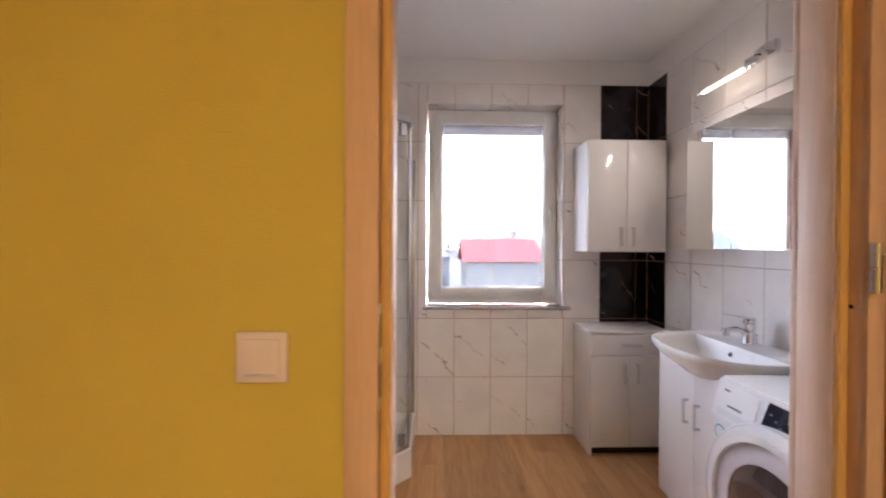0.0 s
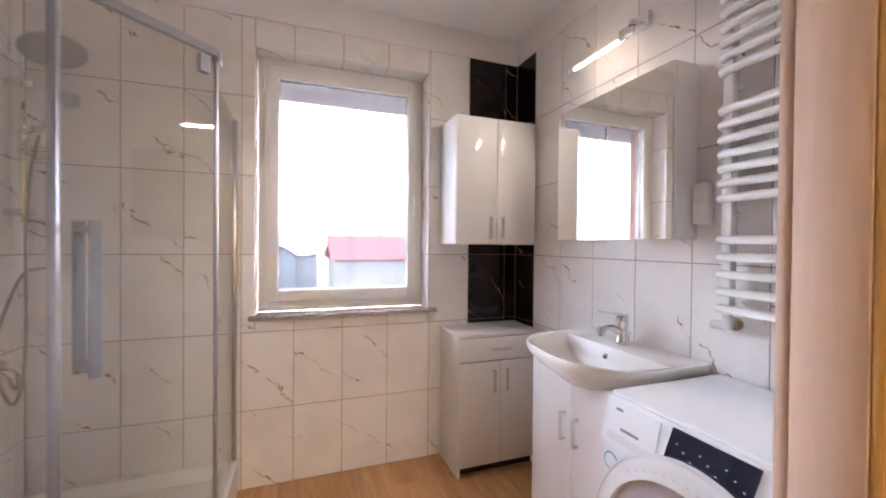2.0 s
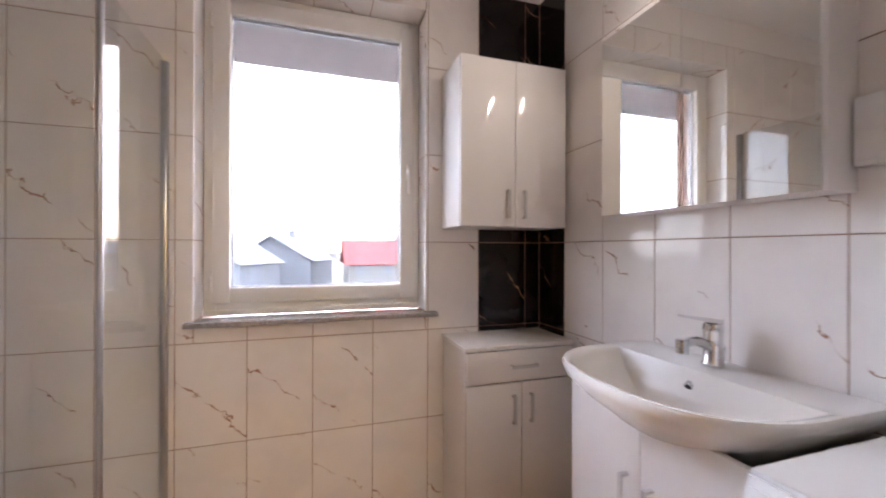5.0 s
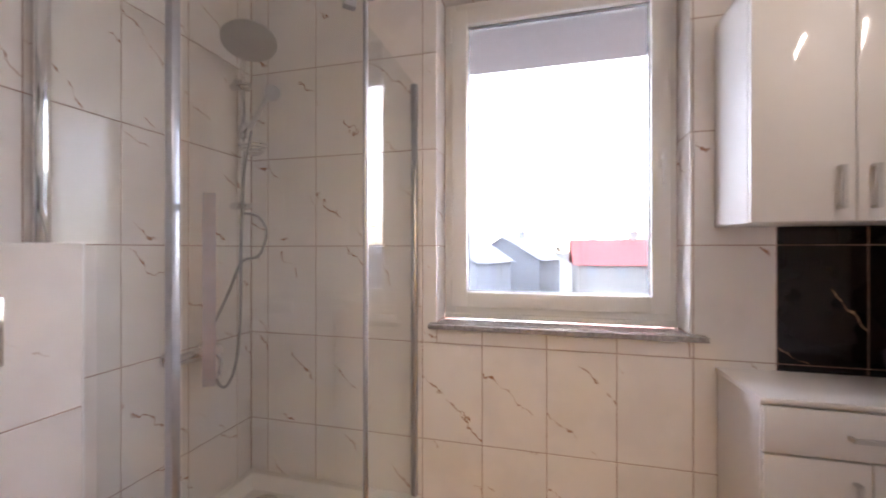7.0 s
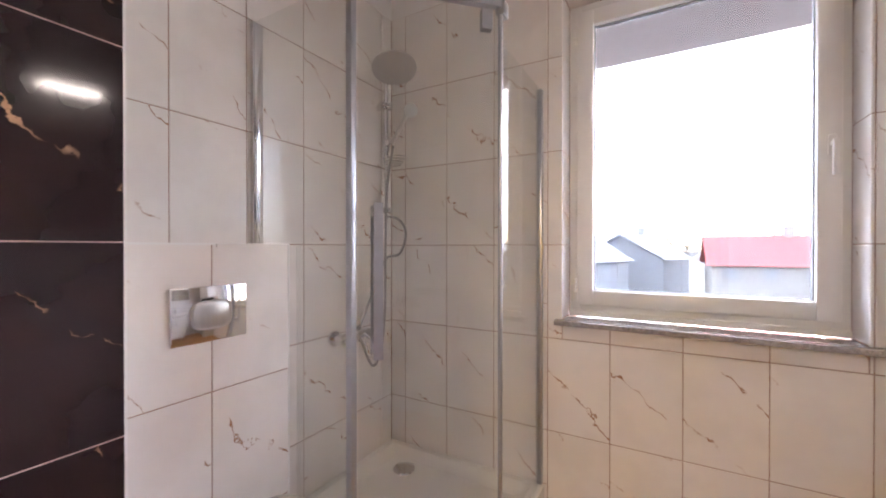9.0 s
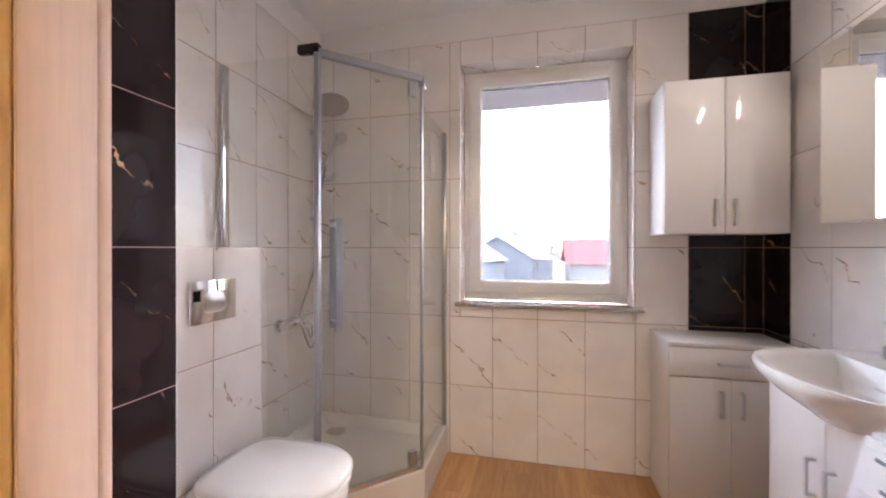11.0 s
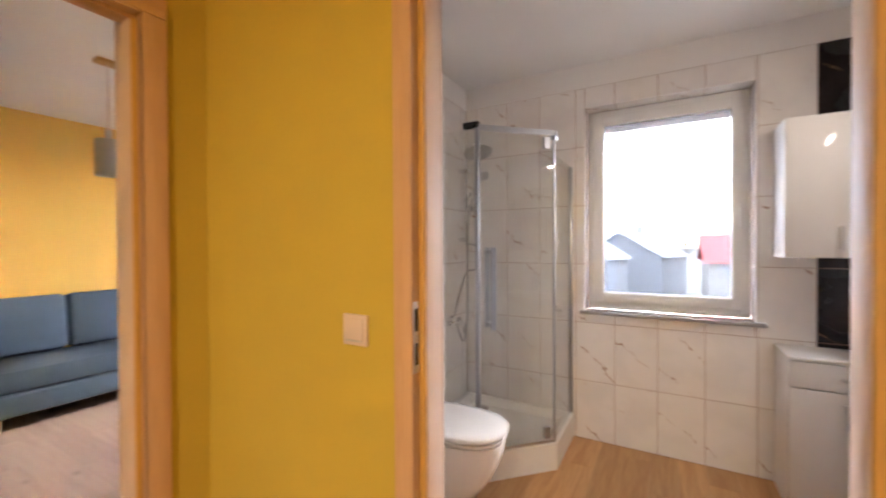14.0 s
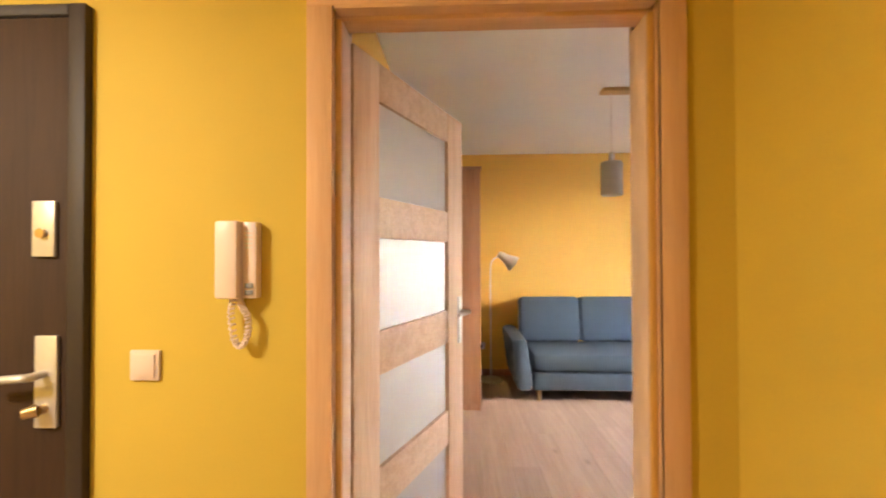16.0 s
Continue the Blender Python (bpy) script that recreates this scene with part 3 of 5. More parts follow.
frame_living = door_frame("door_frame_2", pose(HX, LY0, 0, 0, 0, 90), LY1 - LY0, "beech veneered living room door frame", False, M_FRAME_H, 0.12, 0.07)


def hinge(m, parent):
    h = place("hinge", rods(((0, 0, -0.042), (0, 0, -0.001), 0.008), ((0, 0, 0.001), (0, 0, 0.042), 0.008)), M_STEEL, parent, m, "steel barrel hinge")
    place("hinge_pin", rods(((0, 0, 0.022), (0.012, -0.012, 0.022), 0.003)), M_STEEL, h, m)


for z in (0.35, 1.26, 1.85):
    hinge(pose(0.793, 0.607, z), frame_bath)


def door_leaf(name, m, width, rows, stile_a, stile_b, label, skins=(M_LEAF, M_LEAF_H)):
    """Local x from the hinge to the lock, y through the leaf."""
    d = thing(name, m, label, "door", kind="structure")
    th, top, bot = 0.04, 2.03, 0.012
    vert, flat = skins
    place("stile", boxes((0, 0, bot, stile_a, th, top), bevel=0.003), vert, d, m)
    place("stile", boxes((width - stile_b, 0, bot, width, th, top), bevel=0.003), vert, d, m)
    x0, x1 = stile_a, width - stile_b
    edges = [top] + [z for r in rows for z in r] + [bot]
    for z1, z0 in zip(edges[::2], edges[1::2]):
        place("rail", boxes((x0 + 0.0005, 0.003, z0, x1 - 0.0005, th - 0.003, z1), bevel=0.002), flat, d, m)
    for z1, z0 in rows:
        place("glass_panel", boxes((x0 + 0.001, 0.016, z0 + 0.001, x1 - 0.001, 0.024, z1 - 0.001)), M_FROST, d, m, "frosted glass panel")
    for z in (0.35, 1.85):
        place("hinge", rods(((-0.008, th, z - 0.05), (-0.008, th, z + 0.05), 0.008)), M_STEEL, d, m)
    for y, s in ((0, -1), (th, 1)):
        x = width - 0.045
        h = place("handle_plate", boxes((x - 0.018, y, 0.965, x + 0.018, y + s * 0.008, 1.185), bevel=0.003), M_NICKEL, d, m, "satin nickel handle plate")
        bm = tube(bmesh.new(), arc([(x, y, 1.115), (x, y + s * 0.045, 1.115), (x - 0.02, y + s * 0.055, 1.115), (x - 0.12, y + s * 0.052, 1.115)], 5), 0.009)
        place("lever", bm, M_NICKEL, h, m, "satin nickel door lever")
    return d


ROWS_L = ((1.90, 1.58), (1.444, 1.132), (0.987, 0.68), (0.53, 0.22))
door_leaf("door_living", pose(-1.03, -0.42, 0, 0, 0, 156), 0.83, ROWS_L, 0.135, 0.16, "half-open oak veneered door with four frosted panes")
bath_leaf = door_leaf("door_bathroom", pose(0.818, 0.600, 0, 0, 0, -90), 0.80, ((1.90, 1.53),), 0.197, 0.13, "wide-open oak veneered door with frosted upper pane", (M_DOOR, M_DOOR_H))

# Flat brown strips put a groove's shade on the leaf; nothing is cut.
for z in (0.62, 1.42):
    part("groove", boxes((0.8188, -0.065, z - 0.004, 0.8209, 0.402, z + 0.004)), M_WARD, bath_leaf, "dark groove across the door")


# ---- shower ----
PENT = [(L + 0.004, 1.812), (-0.413, 1.812), (-0.062, 2.168), (-0.062, N - 0.002), (L + 0.004, N - 0.002)]


def shower_tray():
    t = thing("shower_tray", (-0.5, 2.2, 0), "white acrylic pentagonal shower tray with drain", "shower tray")
    o = [(x, y) for x, y in PENT]
    cx, cy = -0.52, 2.27
    inn = lambda k: [(cx + (x - cx) * k, cy + (y - cy) * k) for x, y in o]
    bm = loft(bmesh.new(), [[(x, y, 0.002) for x, y in o], [(x, y, 0.158) for x, y in o], [(x, y, 0.165) for x, y in inn(0.985)], [(x, y, 0.165) for x, y in inn(0.90)],
                            [(x, y, 0.15) for x, y in inn(0.86)], [(x, y, 0.125) for x, y in inn(0.78)], [(x, y, 0.118) for x, y in inn(0.2)]])
    part("tray", bm, M_TRAY, t)
    dr = part("drain", lathe(bmesh.new(), [(0.0, 0.012), (0.03, 0.011), (0.05, 0.007), (0.056, 0.0)], pose(-0.70, 2.50, 0.121)), M_CHROME, t, "chrome domed drain cover")


shower_tray()


def shower_screen():
    s = thing("shower_screen", (-0.4, 2.0, 0.165), "clear glass pentagonal shower cabin with chrome profiles", "shower cabin")
    z0, z1 = 0.168, 1.988
    a, b = Vector((-0.418, 1.835, 0)), Vector((-0.080, 2.176, 0))
    d = (b - a).normalized()
    n = Vector((d.y, -d.x, 0))

    def pane(name, p, q, lo, hi, label=""):
        e = (q - p).normalized()
        k = Vector((e.y, -e.x, 0)) * 0.003
        bm = prism(bmesh.new(), [(v.x, v.y) for v in (p - k, q - k, q + k, p + k)], lo, hi)
        o = part(name, bm, M_GLASS, s, label, smooth=0)
        o.visible_shadow = False
        return o

    pane("side_pane", Vector((-0.655, 1.835, 0)), a - Vector((0.012, 0, 0)), z0, 1.203, "clear fixed side pane")
    pane("side_pane", Vector((-0.862, 1.835, 0)), a - Vector((0.012, 0, 0)), 1.206, z1, "clear fixed side pane above ledge")
    pane("side_pane", b + Vector((0, 0.012, 0)), Vector((-0.080, N - 0.02, 0)), z0, z1 - 0.12, "clear fixed side pane")
    door = pane("door_pane", a + d * 0.020, b - d * 0.012, z0 + 0.015, z1 - 0.02, "clear hinged glass door")
    part("wall_profile", boxes((L + 0.001, 1.826, 1.203, L + 0.020, 1.866, z1), bevel=0.003), M_CHROME, s)
    part("wall_profile", boxes((-0.092, N - 0.026, z0, -0.068, N - 0.001, z1 - 0.12), bevel=0.003), M_PROFILE, s)
    part("corner_post", boxes((a.x - 0.012, a.y - 0.012, z0, a.x + 0.012, a.y + 0.012, z1 + 0.004), bevel=0.004), M_PROFILE, s)
    part("corner_post", rods(((b.x, b.y, z0), (b.x, b.y, z1 - 0.03), 0.008)), M_PROFILE, s)
    bm = prism(bmesh.new(), [(v.x, v.y) for v in (a - n * 0.012, b - n * 0.012, b + n * 0.012, a + n * 0.012)], z1 - 0.012, z1 + 0.018)
    part("top_rail", bm, M_PROFILE, s)
    part("rail_end", boxes((b.x - 0.014, b.y - 0.01, z1 - 0.035, b.x + 0.016, b.y + 0.035, z1 + 0.012), bevel=0.003), M_PROFILE, s)
    part("corner_cap", boxes((a.x - 0.084, a.y - 0.016, z1 + 0.001, a.x + 0.010, a.y + 0.016, z1 + 0.036), bevel=0.003), M_DARK, s, "black plastic corner cap")
    bm = prism(bmesh.new(), [(v.x, v.y) for v in (a - n * 0.012, b - n * 0.012, b + n * 0.012, a + n * 0.012)], z0 - 0.002, z0 + 0.014)
    part("bottom_rail", bm, M_STEEL, s, "steel threshold rail")
    for z in (z0 + 0.025, z1 - 0.09):
        c = b - d * 0.05
        bm = prism(bmesh.new(), [(v.x, v.y) for v in (c - d * 0.018 - n * 0.012, c + d * 0.018 - n * 0.012, c + d * 0.018 + n * 0.012, c - d * 0.018 + n * 0.012)], z, z + 0.065)
        part("pivot_hinge", bm, M_PROFILE, door, "chrome pivot hinge")
    c = a + d * 0.075 + n * 0.045
    for sgn in (1, -1):
        off = n * 0.045 * sgn
        c = a + d * 0.075
        w = d * 0.014
        bm = bmesh.new()
        prism(bm, [(v.x, v.y) for v in (c + off - w - n * 0.006, c + off + w - n * 0.006, c + off + w + n * 0.006, c + off - w + n * 0.006)], 0.86, 1.32)
        for z in (0.875, 1.285):
            prism(bm, [(v.x, v.y) for v in (c - w, c + w, c + off + w, c + off - w)], z, z + 0.02)
        part("pull_bar", bm, M_PROFILE, door, "flat chrome pull bar")


shower_screen()


def shower_set():
    s = thing("shower_set", (L, 2.5, 1.3), "chrome shower column with round rain head and hand shower", "shower set")
    X, Y = -0.835, 2.535
    part("riser_rail", tube(bmesh.new(), arc([(X, Y, 1.33), (X, Y, 1.6), (X, Y, 1.98), (X + 0.02, Y - 0.02, 2.04), (-0.70, 2.41, 2.06), (-0.665, 2.375, 2.03)], 6), 0.010), M_CHROME, s)
    rose = part("rain_head", lathe(bmesh.new(), [(0.0, 0.035), (0.02, 0.03), (0.09, 0.012), (0.1, 0.006), (0.1, 0.0), (0.0, -0.003)], Matrix.Translation((-0.66, 2.37, 1.985)) @ Vector((-0.25, 0.25, 0.935)).to_track_quat("Z", "Y").to_matrix().to_4x4()), M_STEEL, s, "round steel rain head")
    for z in (1.90, 1.375):
        b = part("bracket", rods(((L, Y, z), (X - 0.004, Y, z), 0.016), ((X, Y - 0.028, z), (X, Y + 0.028, z), 0.017)), M_CHROME, s)
        part("bracket_knob", rods(((X, Y - 0.045, z), (X, Y - 0.028, z), 0.012), ((X + 0.01, Y, z), (X + 0.035, Y, z), 0.013)), M_CHROME, b)
    part("slider", rods(((X, Y, 1.67), (X, Y, 1.72), 0.02), ((X, Y, 1.70), (X + 0.05, Y - 0.03, 1.715), 0.014)), M_CHROME, s)
    part("hand_shower", rod(rods(((X + 0.05, Y - 0.02, 1.70), (X + 0.14, Y - 0.0, 1.86), 0.011)), (X + 0.135, Y, 1.86), (X + 0.165, Y - 0.02, 1.845), 0.026, 0.034), M_STEEL, s, "steel hand shower")
    dish = bmesh.new()
    for k in range(4):
        r = 0.065 - 0.012 * k
        tube(dish, [(X + 0.055 + r * math.cos(a * math.pi / 12), Y + r * math.sin(a * math.pi / 12) * 0.8, 1.635 - 0.012 * k) for a in range(25)], 0.003, 6)
    rod(dish, (X, Y, 1.62), (X, Y, 1.65), 0.017)
    part("soap_dish", dish, M_CHROME, s, "chrome wire soap dish")
    hose = arc([(X + 0.06, Y - 0.02, 1.69), (X + 0.035, Y - 0.035, 1.5), (X + 0.03, Y - 0.045, 1.2), (X + 0.035, Y - 0.055, 0.9), (X + 0.04, Y - 0.09, 0.70), (X + 0.045, Y - 0.16, 0.64), (X + 0.03, Y - 0.22, 0.765)], 10)
    part("hose", tube(bmesh.new(), hose, 0.006, 8), M_HOSE, s, "chrome shower hose")
    loop = arc([(X, Y, 1.345), (X + 0.06, Y + 0.02, 1.33), (X + 0.12, Y, 1.26), (X + 0.10, Y - 0.02, 1.16), (X + 0.02, Y - 0.03, 1.13), (X - 0.02, Y - 0.06, 1.0), (X + 0.0, Y - 0.2, 0.82)], 8)
    part("feed_hose", tube(bmesh.new(), loop, 0.006, 8), M_HOSE, s)
    m = thing("shower_mixer", (L, 2.3, 0.78), "chrome wall-mounted shower mixer with loop lever", "mixer tap")
    part("body", rods(((L + 0.055, 2.20, 0.785), (L + 0.055, 2.40, 0.785), 0.022), ((L, 2.225, 0.785), (L + 0.055, 2.225, 0.785), 0.018), ((L, 2.375, 0.785), (L + 0.055, 2.375, 0.785), 0.018)), M_CHROME, m)
    for y in (2.225, 2.375):
        part("rosette", rods(((L, y, 0.785), (L + 0.012, y, 0.785), 0.033)), M_CHROME, m)
    part("lever", tube(rods(((L + 0.05, 2.3, 0.785), (L + 0.10, 2.3, 0.79), 0.026)), arc([(L + 0.09, 2.28, 0.80), (L + 0.14, 2.275, 0.77), (L + 0.15, 2.30, 0.71), (L + 0.14, 2.325, 0.77), (L + 0.09, 2.32, 0.80)], 6), 0.007), M_CHROME, m, "chrome loop lever")


shower_set()


# ---- toilet ----
def toilet():
    t = thing("toilet", (LF, 1.56, 0.05), "white ceramic wall-hung toilet with closed lid", "toilet")
    cy = 1.565

    def outline(x0, x1, hw, z, n=36):
        pts = []
        for i in range(n):
            a = 2 * math.pi * i / n
            c, s_ = math.cos(a), math.sin(a)
            ex = 0.62 if c > 0 else 0.35
            px = (x0 + x1) / 2 + (x1 - x0) / 2 * math.copysign(abs(c) ** ex, c) if c < 0 else (x0 + x1) / 2 + (x1 - x0) / 2 * c ** 0.9
            pts.append((px, cy + hw * math.copysign(abs(s_) ** (0.8 if c > 0 else 0.55), s_), z + 0.022))
        return pts

    bowl = loft(bmesh.new(), [outline(LF + 0.002, -0.376, 0.10, 0.045), outline(LF + 0.002, -0.316, 0.125, 0.07), outline(LF + 0.002, -0.236, 0.15, 0.18), outline(LF + 0.002, -0.186, 0.168, 0.28),
                              outline(LF + 0.002, -0.168, 0.178, 0.35), outline(LF + 0.002, -0.166, 0.18, 0.385), outline(LF + 0.02, -0.176, 0.165, 0.39)])
    part("bowl", bowl, M_CERAMIC, t, smooth=50)
    part("seat", loft(bmesh.new(), [outline(LF + 0.05, -0.166, 0.178, 0.392), outline(LF + 0.045, -0.158, 0.185, 0.398), outline(LF + 0.045, -0.158, 0.185, 0.408), outline(LF + 0.05, -0.164, 0.18, 0.412)]), M_TRAY, t, smooth=50)
    part("lid", loft(bmesh.new(), [outline(LF + 0.045, -0.162, 0.182, 0.415), outline(LF + 0.04, -0.155, 0.188, 0.42), outline(LF + 0.04, -0.155, 0.188, 0.43), outline(LF + 0.045, -0.163, 0.182, 0.438), outline(LF + 0.08, -0.216, 0.14, 0.446)]), M_TRAY, t, "closed white lid", smooth=50)
    for y in (cy - 0.075, cy + 0.075):
        part("lid_hinge", rods(((LF + 0.05, y - 0.02, 0.439), (LF + 0.05, y + 0.02, 0.439), 0.012)), M_CHROME, t)
    f = thing("flush_plate", (LF, 1.552, 1.01), "polished chrome dual flush plate with oval button", "flush plate")
    part("plate", boxes((LF, 1.452, 0.94, LF + 0.012, 1.653, 1.087), bevel=0.004), M_CHROME, f)
    ov = lambda k, x: [(x, 1.552 + 0.052 * k * math.copysign(abs(math.cos(a)) ** 0.55, math.cos(a)), 1.012 + 0.036 * k * math.copysign(abs(math.sin(a)) ** 0.55, math.sin(a))) for a in [2 * math.pi * i / 40 for i in range(40)]]
    part("button_rim", loft(bmesh.new(), [ov(1.06, LF + 0.012), ov(1.06, LF + 0.0155), ov(0.98, LF + 0.0155), ov(0.98, LF + 0.0125)], False, True), M_STEEL, f)
    part("button", loft(bmesh.new(), [ov(0.92, LF + 0.0125), ov(0.92, LF + 0.0142), ov(0.90, LF + 0.0146)]), M_STEEL, f, "oval chrome flush button")


toilet()


# ---- cabinets ----
def bar_handle(parent, a, b, out, label="satin metal bar handle"):
    """A bow handle from a to b that stands out along a direction."""
    a, b, out = Vector(a), Vector(b), Vector(out)
    e = (b - a).normalized()
    s = e.cross(out.normalized()) * 0.006
    bm = bmesh.new()
    n = out.normalized() * 0.006

    def slab(p, q, w):
        k = [p - s, p + s, q + s, q - s]
        loft(bm, [[v for v in k], [v + w for v in k]])

    slab(a + out - n, b + out - n, n)
    slab(a, a + e * 0.007, out - n)
    slab(b - e * 0.007, b, out - n)
    return part("handle", bm, M_NICKEL, parent, label)


def wall_cabinet():
    c = thing("wall_cabinet", (1.27, 2.65, 1.26), "white gloss two-door wall cabinet on black tiles", "cabinet")
    x0, x1, y0, y1, z0, z1 = 1.015, 1.512, 2.42, 2.649, 1.262, 1.962
    part("body", boxes((x0, y0, z0, x1, y1, z1), bevel=0.002), M_CARCASS, c)
    for a, b, h in ((x0 + 0.001, 1.2625, 1.226), (1.2655, x1 - 0.001, 1.301)):
        d = part("door", boxes((a, y0 - 0.019, z0 + 0.001, b, y0 - 0.001, z1 - 0.001), bevel=0.003), M_LACQ, c, "white gloss door")
        bar_handle(d, (h, y0 - 0.019, 1.297), (h, y0 - 0.019, 1.415), (0, -0.022, 0))


def base_cabinet():
    c = thing("base_cabinet", (1.27, 2.5, 0), "white two-door base cabinet with one drawer", "cabinet")
    x0, x1, y0, y1, z1 = 1.024, 1.515, 2.372, 2.649, 0.762
    part("body", boxes((x0 + 0.016, y0, 0.061, x1 - 0.016, y1, z1)), M_CARCASS, c)
    for a in (x0, x1 - 0.0155):
        part("side_panel", boxes((a, y0 - 0.001, 0.001, a + 0.0155, y1, z1), bevel=0.001), M_CARCASS, c)
    part("plinth", boxes((x0 + 0.016, y0 + 0.035, 0.001, x1 - 0.016, y0 + 0.05, 0.06)), M_ENTRY_EDGE, c, "dark recessed plinth")
    part("top", boxes((x0 - 0.006, y0 - 0.018, z1, x1 + 0.004, y1, z1 + 0.016), bevel=0.002), M_CARCASS, c, "white cabinet top")
    dr = part("drawer_front", boxes((x0 + 0.002, y0 - 0.018, 0.629, x1 - 0.002, y0 - 0.001, z1 - 0.007), bevel=0.002), M_LACQ, c)
    bar_handle(dr, (1.215, y0 - 0.018, 0.69), (1.335, y0 - 0.018, 0.69), (0, -0.022, 0))
    for a, b, h in ((x0 + 0.002, 1.2675, 1.231), (1.2705, x1 - 0.002, 1.309)):
        d = part("door", boxes((a, y0 - 0.018, 0.062, b, y0 - 0.001, 0.623), bevel=0.002), M_LACQ, c, "white gloss door")
        bar_handle(d, (h, y0 - 0.018, 0.46), (h, y0 - 0.018, 0.575), (0, -0.022, 0))


wall_cabinet()
base_cabinet()


def vanity():
    v = thing("vanity_unit", (1.36, 1.66, 0), "white two-door vanity unit under the basin", "cabinet")
    x0, y0, y1 = 1.218, 1.352, 1.928
    part("body", boxes((x0, y0, 0.08, R, y0 + 0.016, 0.79), (x0, y1 - 0.016, 0.08, R, y1, 0.79), (x0, y0 + 0.016, 0.08, R, y1 - 0.016, 0.096), (R - 0.006, y0 + 0.016, 0.096, R, y1 - 0.016, 0.70)), M_CARCASS, v)
    for a, b, h in ((y0 + 0.002, 1.662, 1.628), (1.665, y1 - 0.001, 1.703)):
        d = part("door", boxes((x0 - 0.018, a, 0.082, x0 - 0.001, b, 0.772), bevel=0.002), M_LACQ, v, "white gloss door")
        bar_handle(d, (x0 - 0.018, h, 0.508), (x0 - 0.018, h, 0.615), (-0.026, 0, 0), "chrome bow handle")
    for x in (x0 + 0.03, R - 0.04):
        for y in (y0 + 0.03, y1 - 0.03):
            part("leg", rods(((x, y, 0.001), (x, y, 0.08), 0.016)), M_NICKEL, v)


vanity()


def basin():
    b = thing("washbasin", (1.35, 1.67, 0.8), "white ceramic washbasin with curved front", "basin")
    cy, hw, dep = 1.667, 0.302, 0.45

    def ring(k, z, dx=0.0, back=0.0, n=28, kw=None):
        kw = kw or k
        pts = []
        for i in range(n + 1):
            a = math.pi * i / n
            y = cy + hw * kw * math.copysign(abs(math.cos(a)) ** 0.8, math.cos(a))
            x = R - back - (0.16 + (dep - 0.16) * math.sin(a) ** 0.75) * k + dx if 0 < i < n else R - back - 0.14 * k + dx
            pts.append((x, y, z))
        for i in range(1, 8):
            pts.append((R - back, cy - hw * kw + 2 * hw * kw * i / 8 if i else 0, z))
        pts.append((R - back, cy + hw * kw, z))
        pts.insert(n + 1, (R - back, cy - hw * kw, z))
        return pts

    shell = [ring(0.62, 0.68, back=0.0, kw=0.5), ring(0.75, 0.74, kw=0.66), ring(0.9, 0.79, kw=0.86), ring(0.985, 0.832, kw=0.975), ring(1.0, 0.852), ring(0.992, 0.862, kw=0.99), ring(0.955, 0.860, back=0.004, kw=0.955)]

    def bowl(k, z):
        pts = []
        for i in range(len(shell[0])):
            x, y, _ = shell[4][i]
            x = min(x, R - 0.135)
            mx = 1.29
            pts.append((mx + (x - mx) * k, cy + (y - cy) * (k * 0.97), z))
        return pts

    shell += [bowl(0.93, 0.857), bowl(0.89, 0.846), bowl(0.78, 0.80), bowl(0.58, 0.765), bowl(0.3, 0.75), bowl(0.08, 0.747)]
    part("bowl", loft(bmesh.new(), shell), M_CERAMIC, b, smooth=60)
    o = part("overflow_ring", rods(((1.385, cy + 0.016, 0.818), (1.374, cy + 0.016, 0.812), 0.013)), M_CHROME, b, "chrome overflow ring")
    # Black disc gives the shade inside the overflow; the ring isn't hollow.
    part("overflow_hole", rods(((1.380, cy + 0.016, 0.8155), (1.3725, cy + 0.016, 0.8115), 0.008)), M_DARK, o)
    part("waste", rods(((1.27, cy, 0.745), (1.27, cy, 0.752), 0.03)), M_CHROME, b)
    t = thing("basin_tap", (1.46, 1.684, 0.86), "chrome single-lever basin mixer tap", "tap")
    x, y = 1.462, 1.684
    part("body", lathe(bmesh.new(), [(0.0, 0.0), (0.026, 0.0), (0.027, 0.006), (0.023, 0.012), (0.022, 0.085), (0.024, 0.095), (0.022, 0.112), (0, 0.116)], pose(x, y, 0.861)), M_CHROME, t)
    part("spout", rod(tube(bmesh.new(), arc([(x - 0.01, y, 0.91), (x - 0.06, y, 0.93), (x - 0.105, y, 0.925)], 5), 0.013), (x - 0.105, y, 0.937), (x - 0.108, y, 0.902), 0.015), M_CHROME, t)
    lev = loft(bmesh.new(), [[(x + 0.018, y - 0.016, 0.972), (x + 0.018, y + 0.016, 0.972), (x + 0.018, y + 0.016, 0.982), (x + 0.018, y - 0.016, 0.982)],
                             [(x - 0.03, y - 0.016, 0.978), (x - 0.03, y + 0.016, 0.978), (x - 0.03, y + 0.016, 0.99), (x - 0.03, y - 0.016, 0.99)],
                             [(x - 0.115, y - 0.008, 0.996), (x - 0.115, y + 0.008, 0.996), (x - 0.115, y + 0.008, 1.001), (x - 0.115, y - 0.008, 1.001)]])
    part("lever", lev, M_CHROME, t, smooth=20)
    part("pull_rod", rods(((x + 0.035, y, 0.861), (x + 0.035, y, 0.90), 0.004), ((x + 0.035, y, 0.90), (x + 0.035, y, 0.91), 0.008)), M_CHROME, t)


basin()


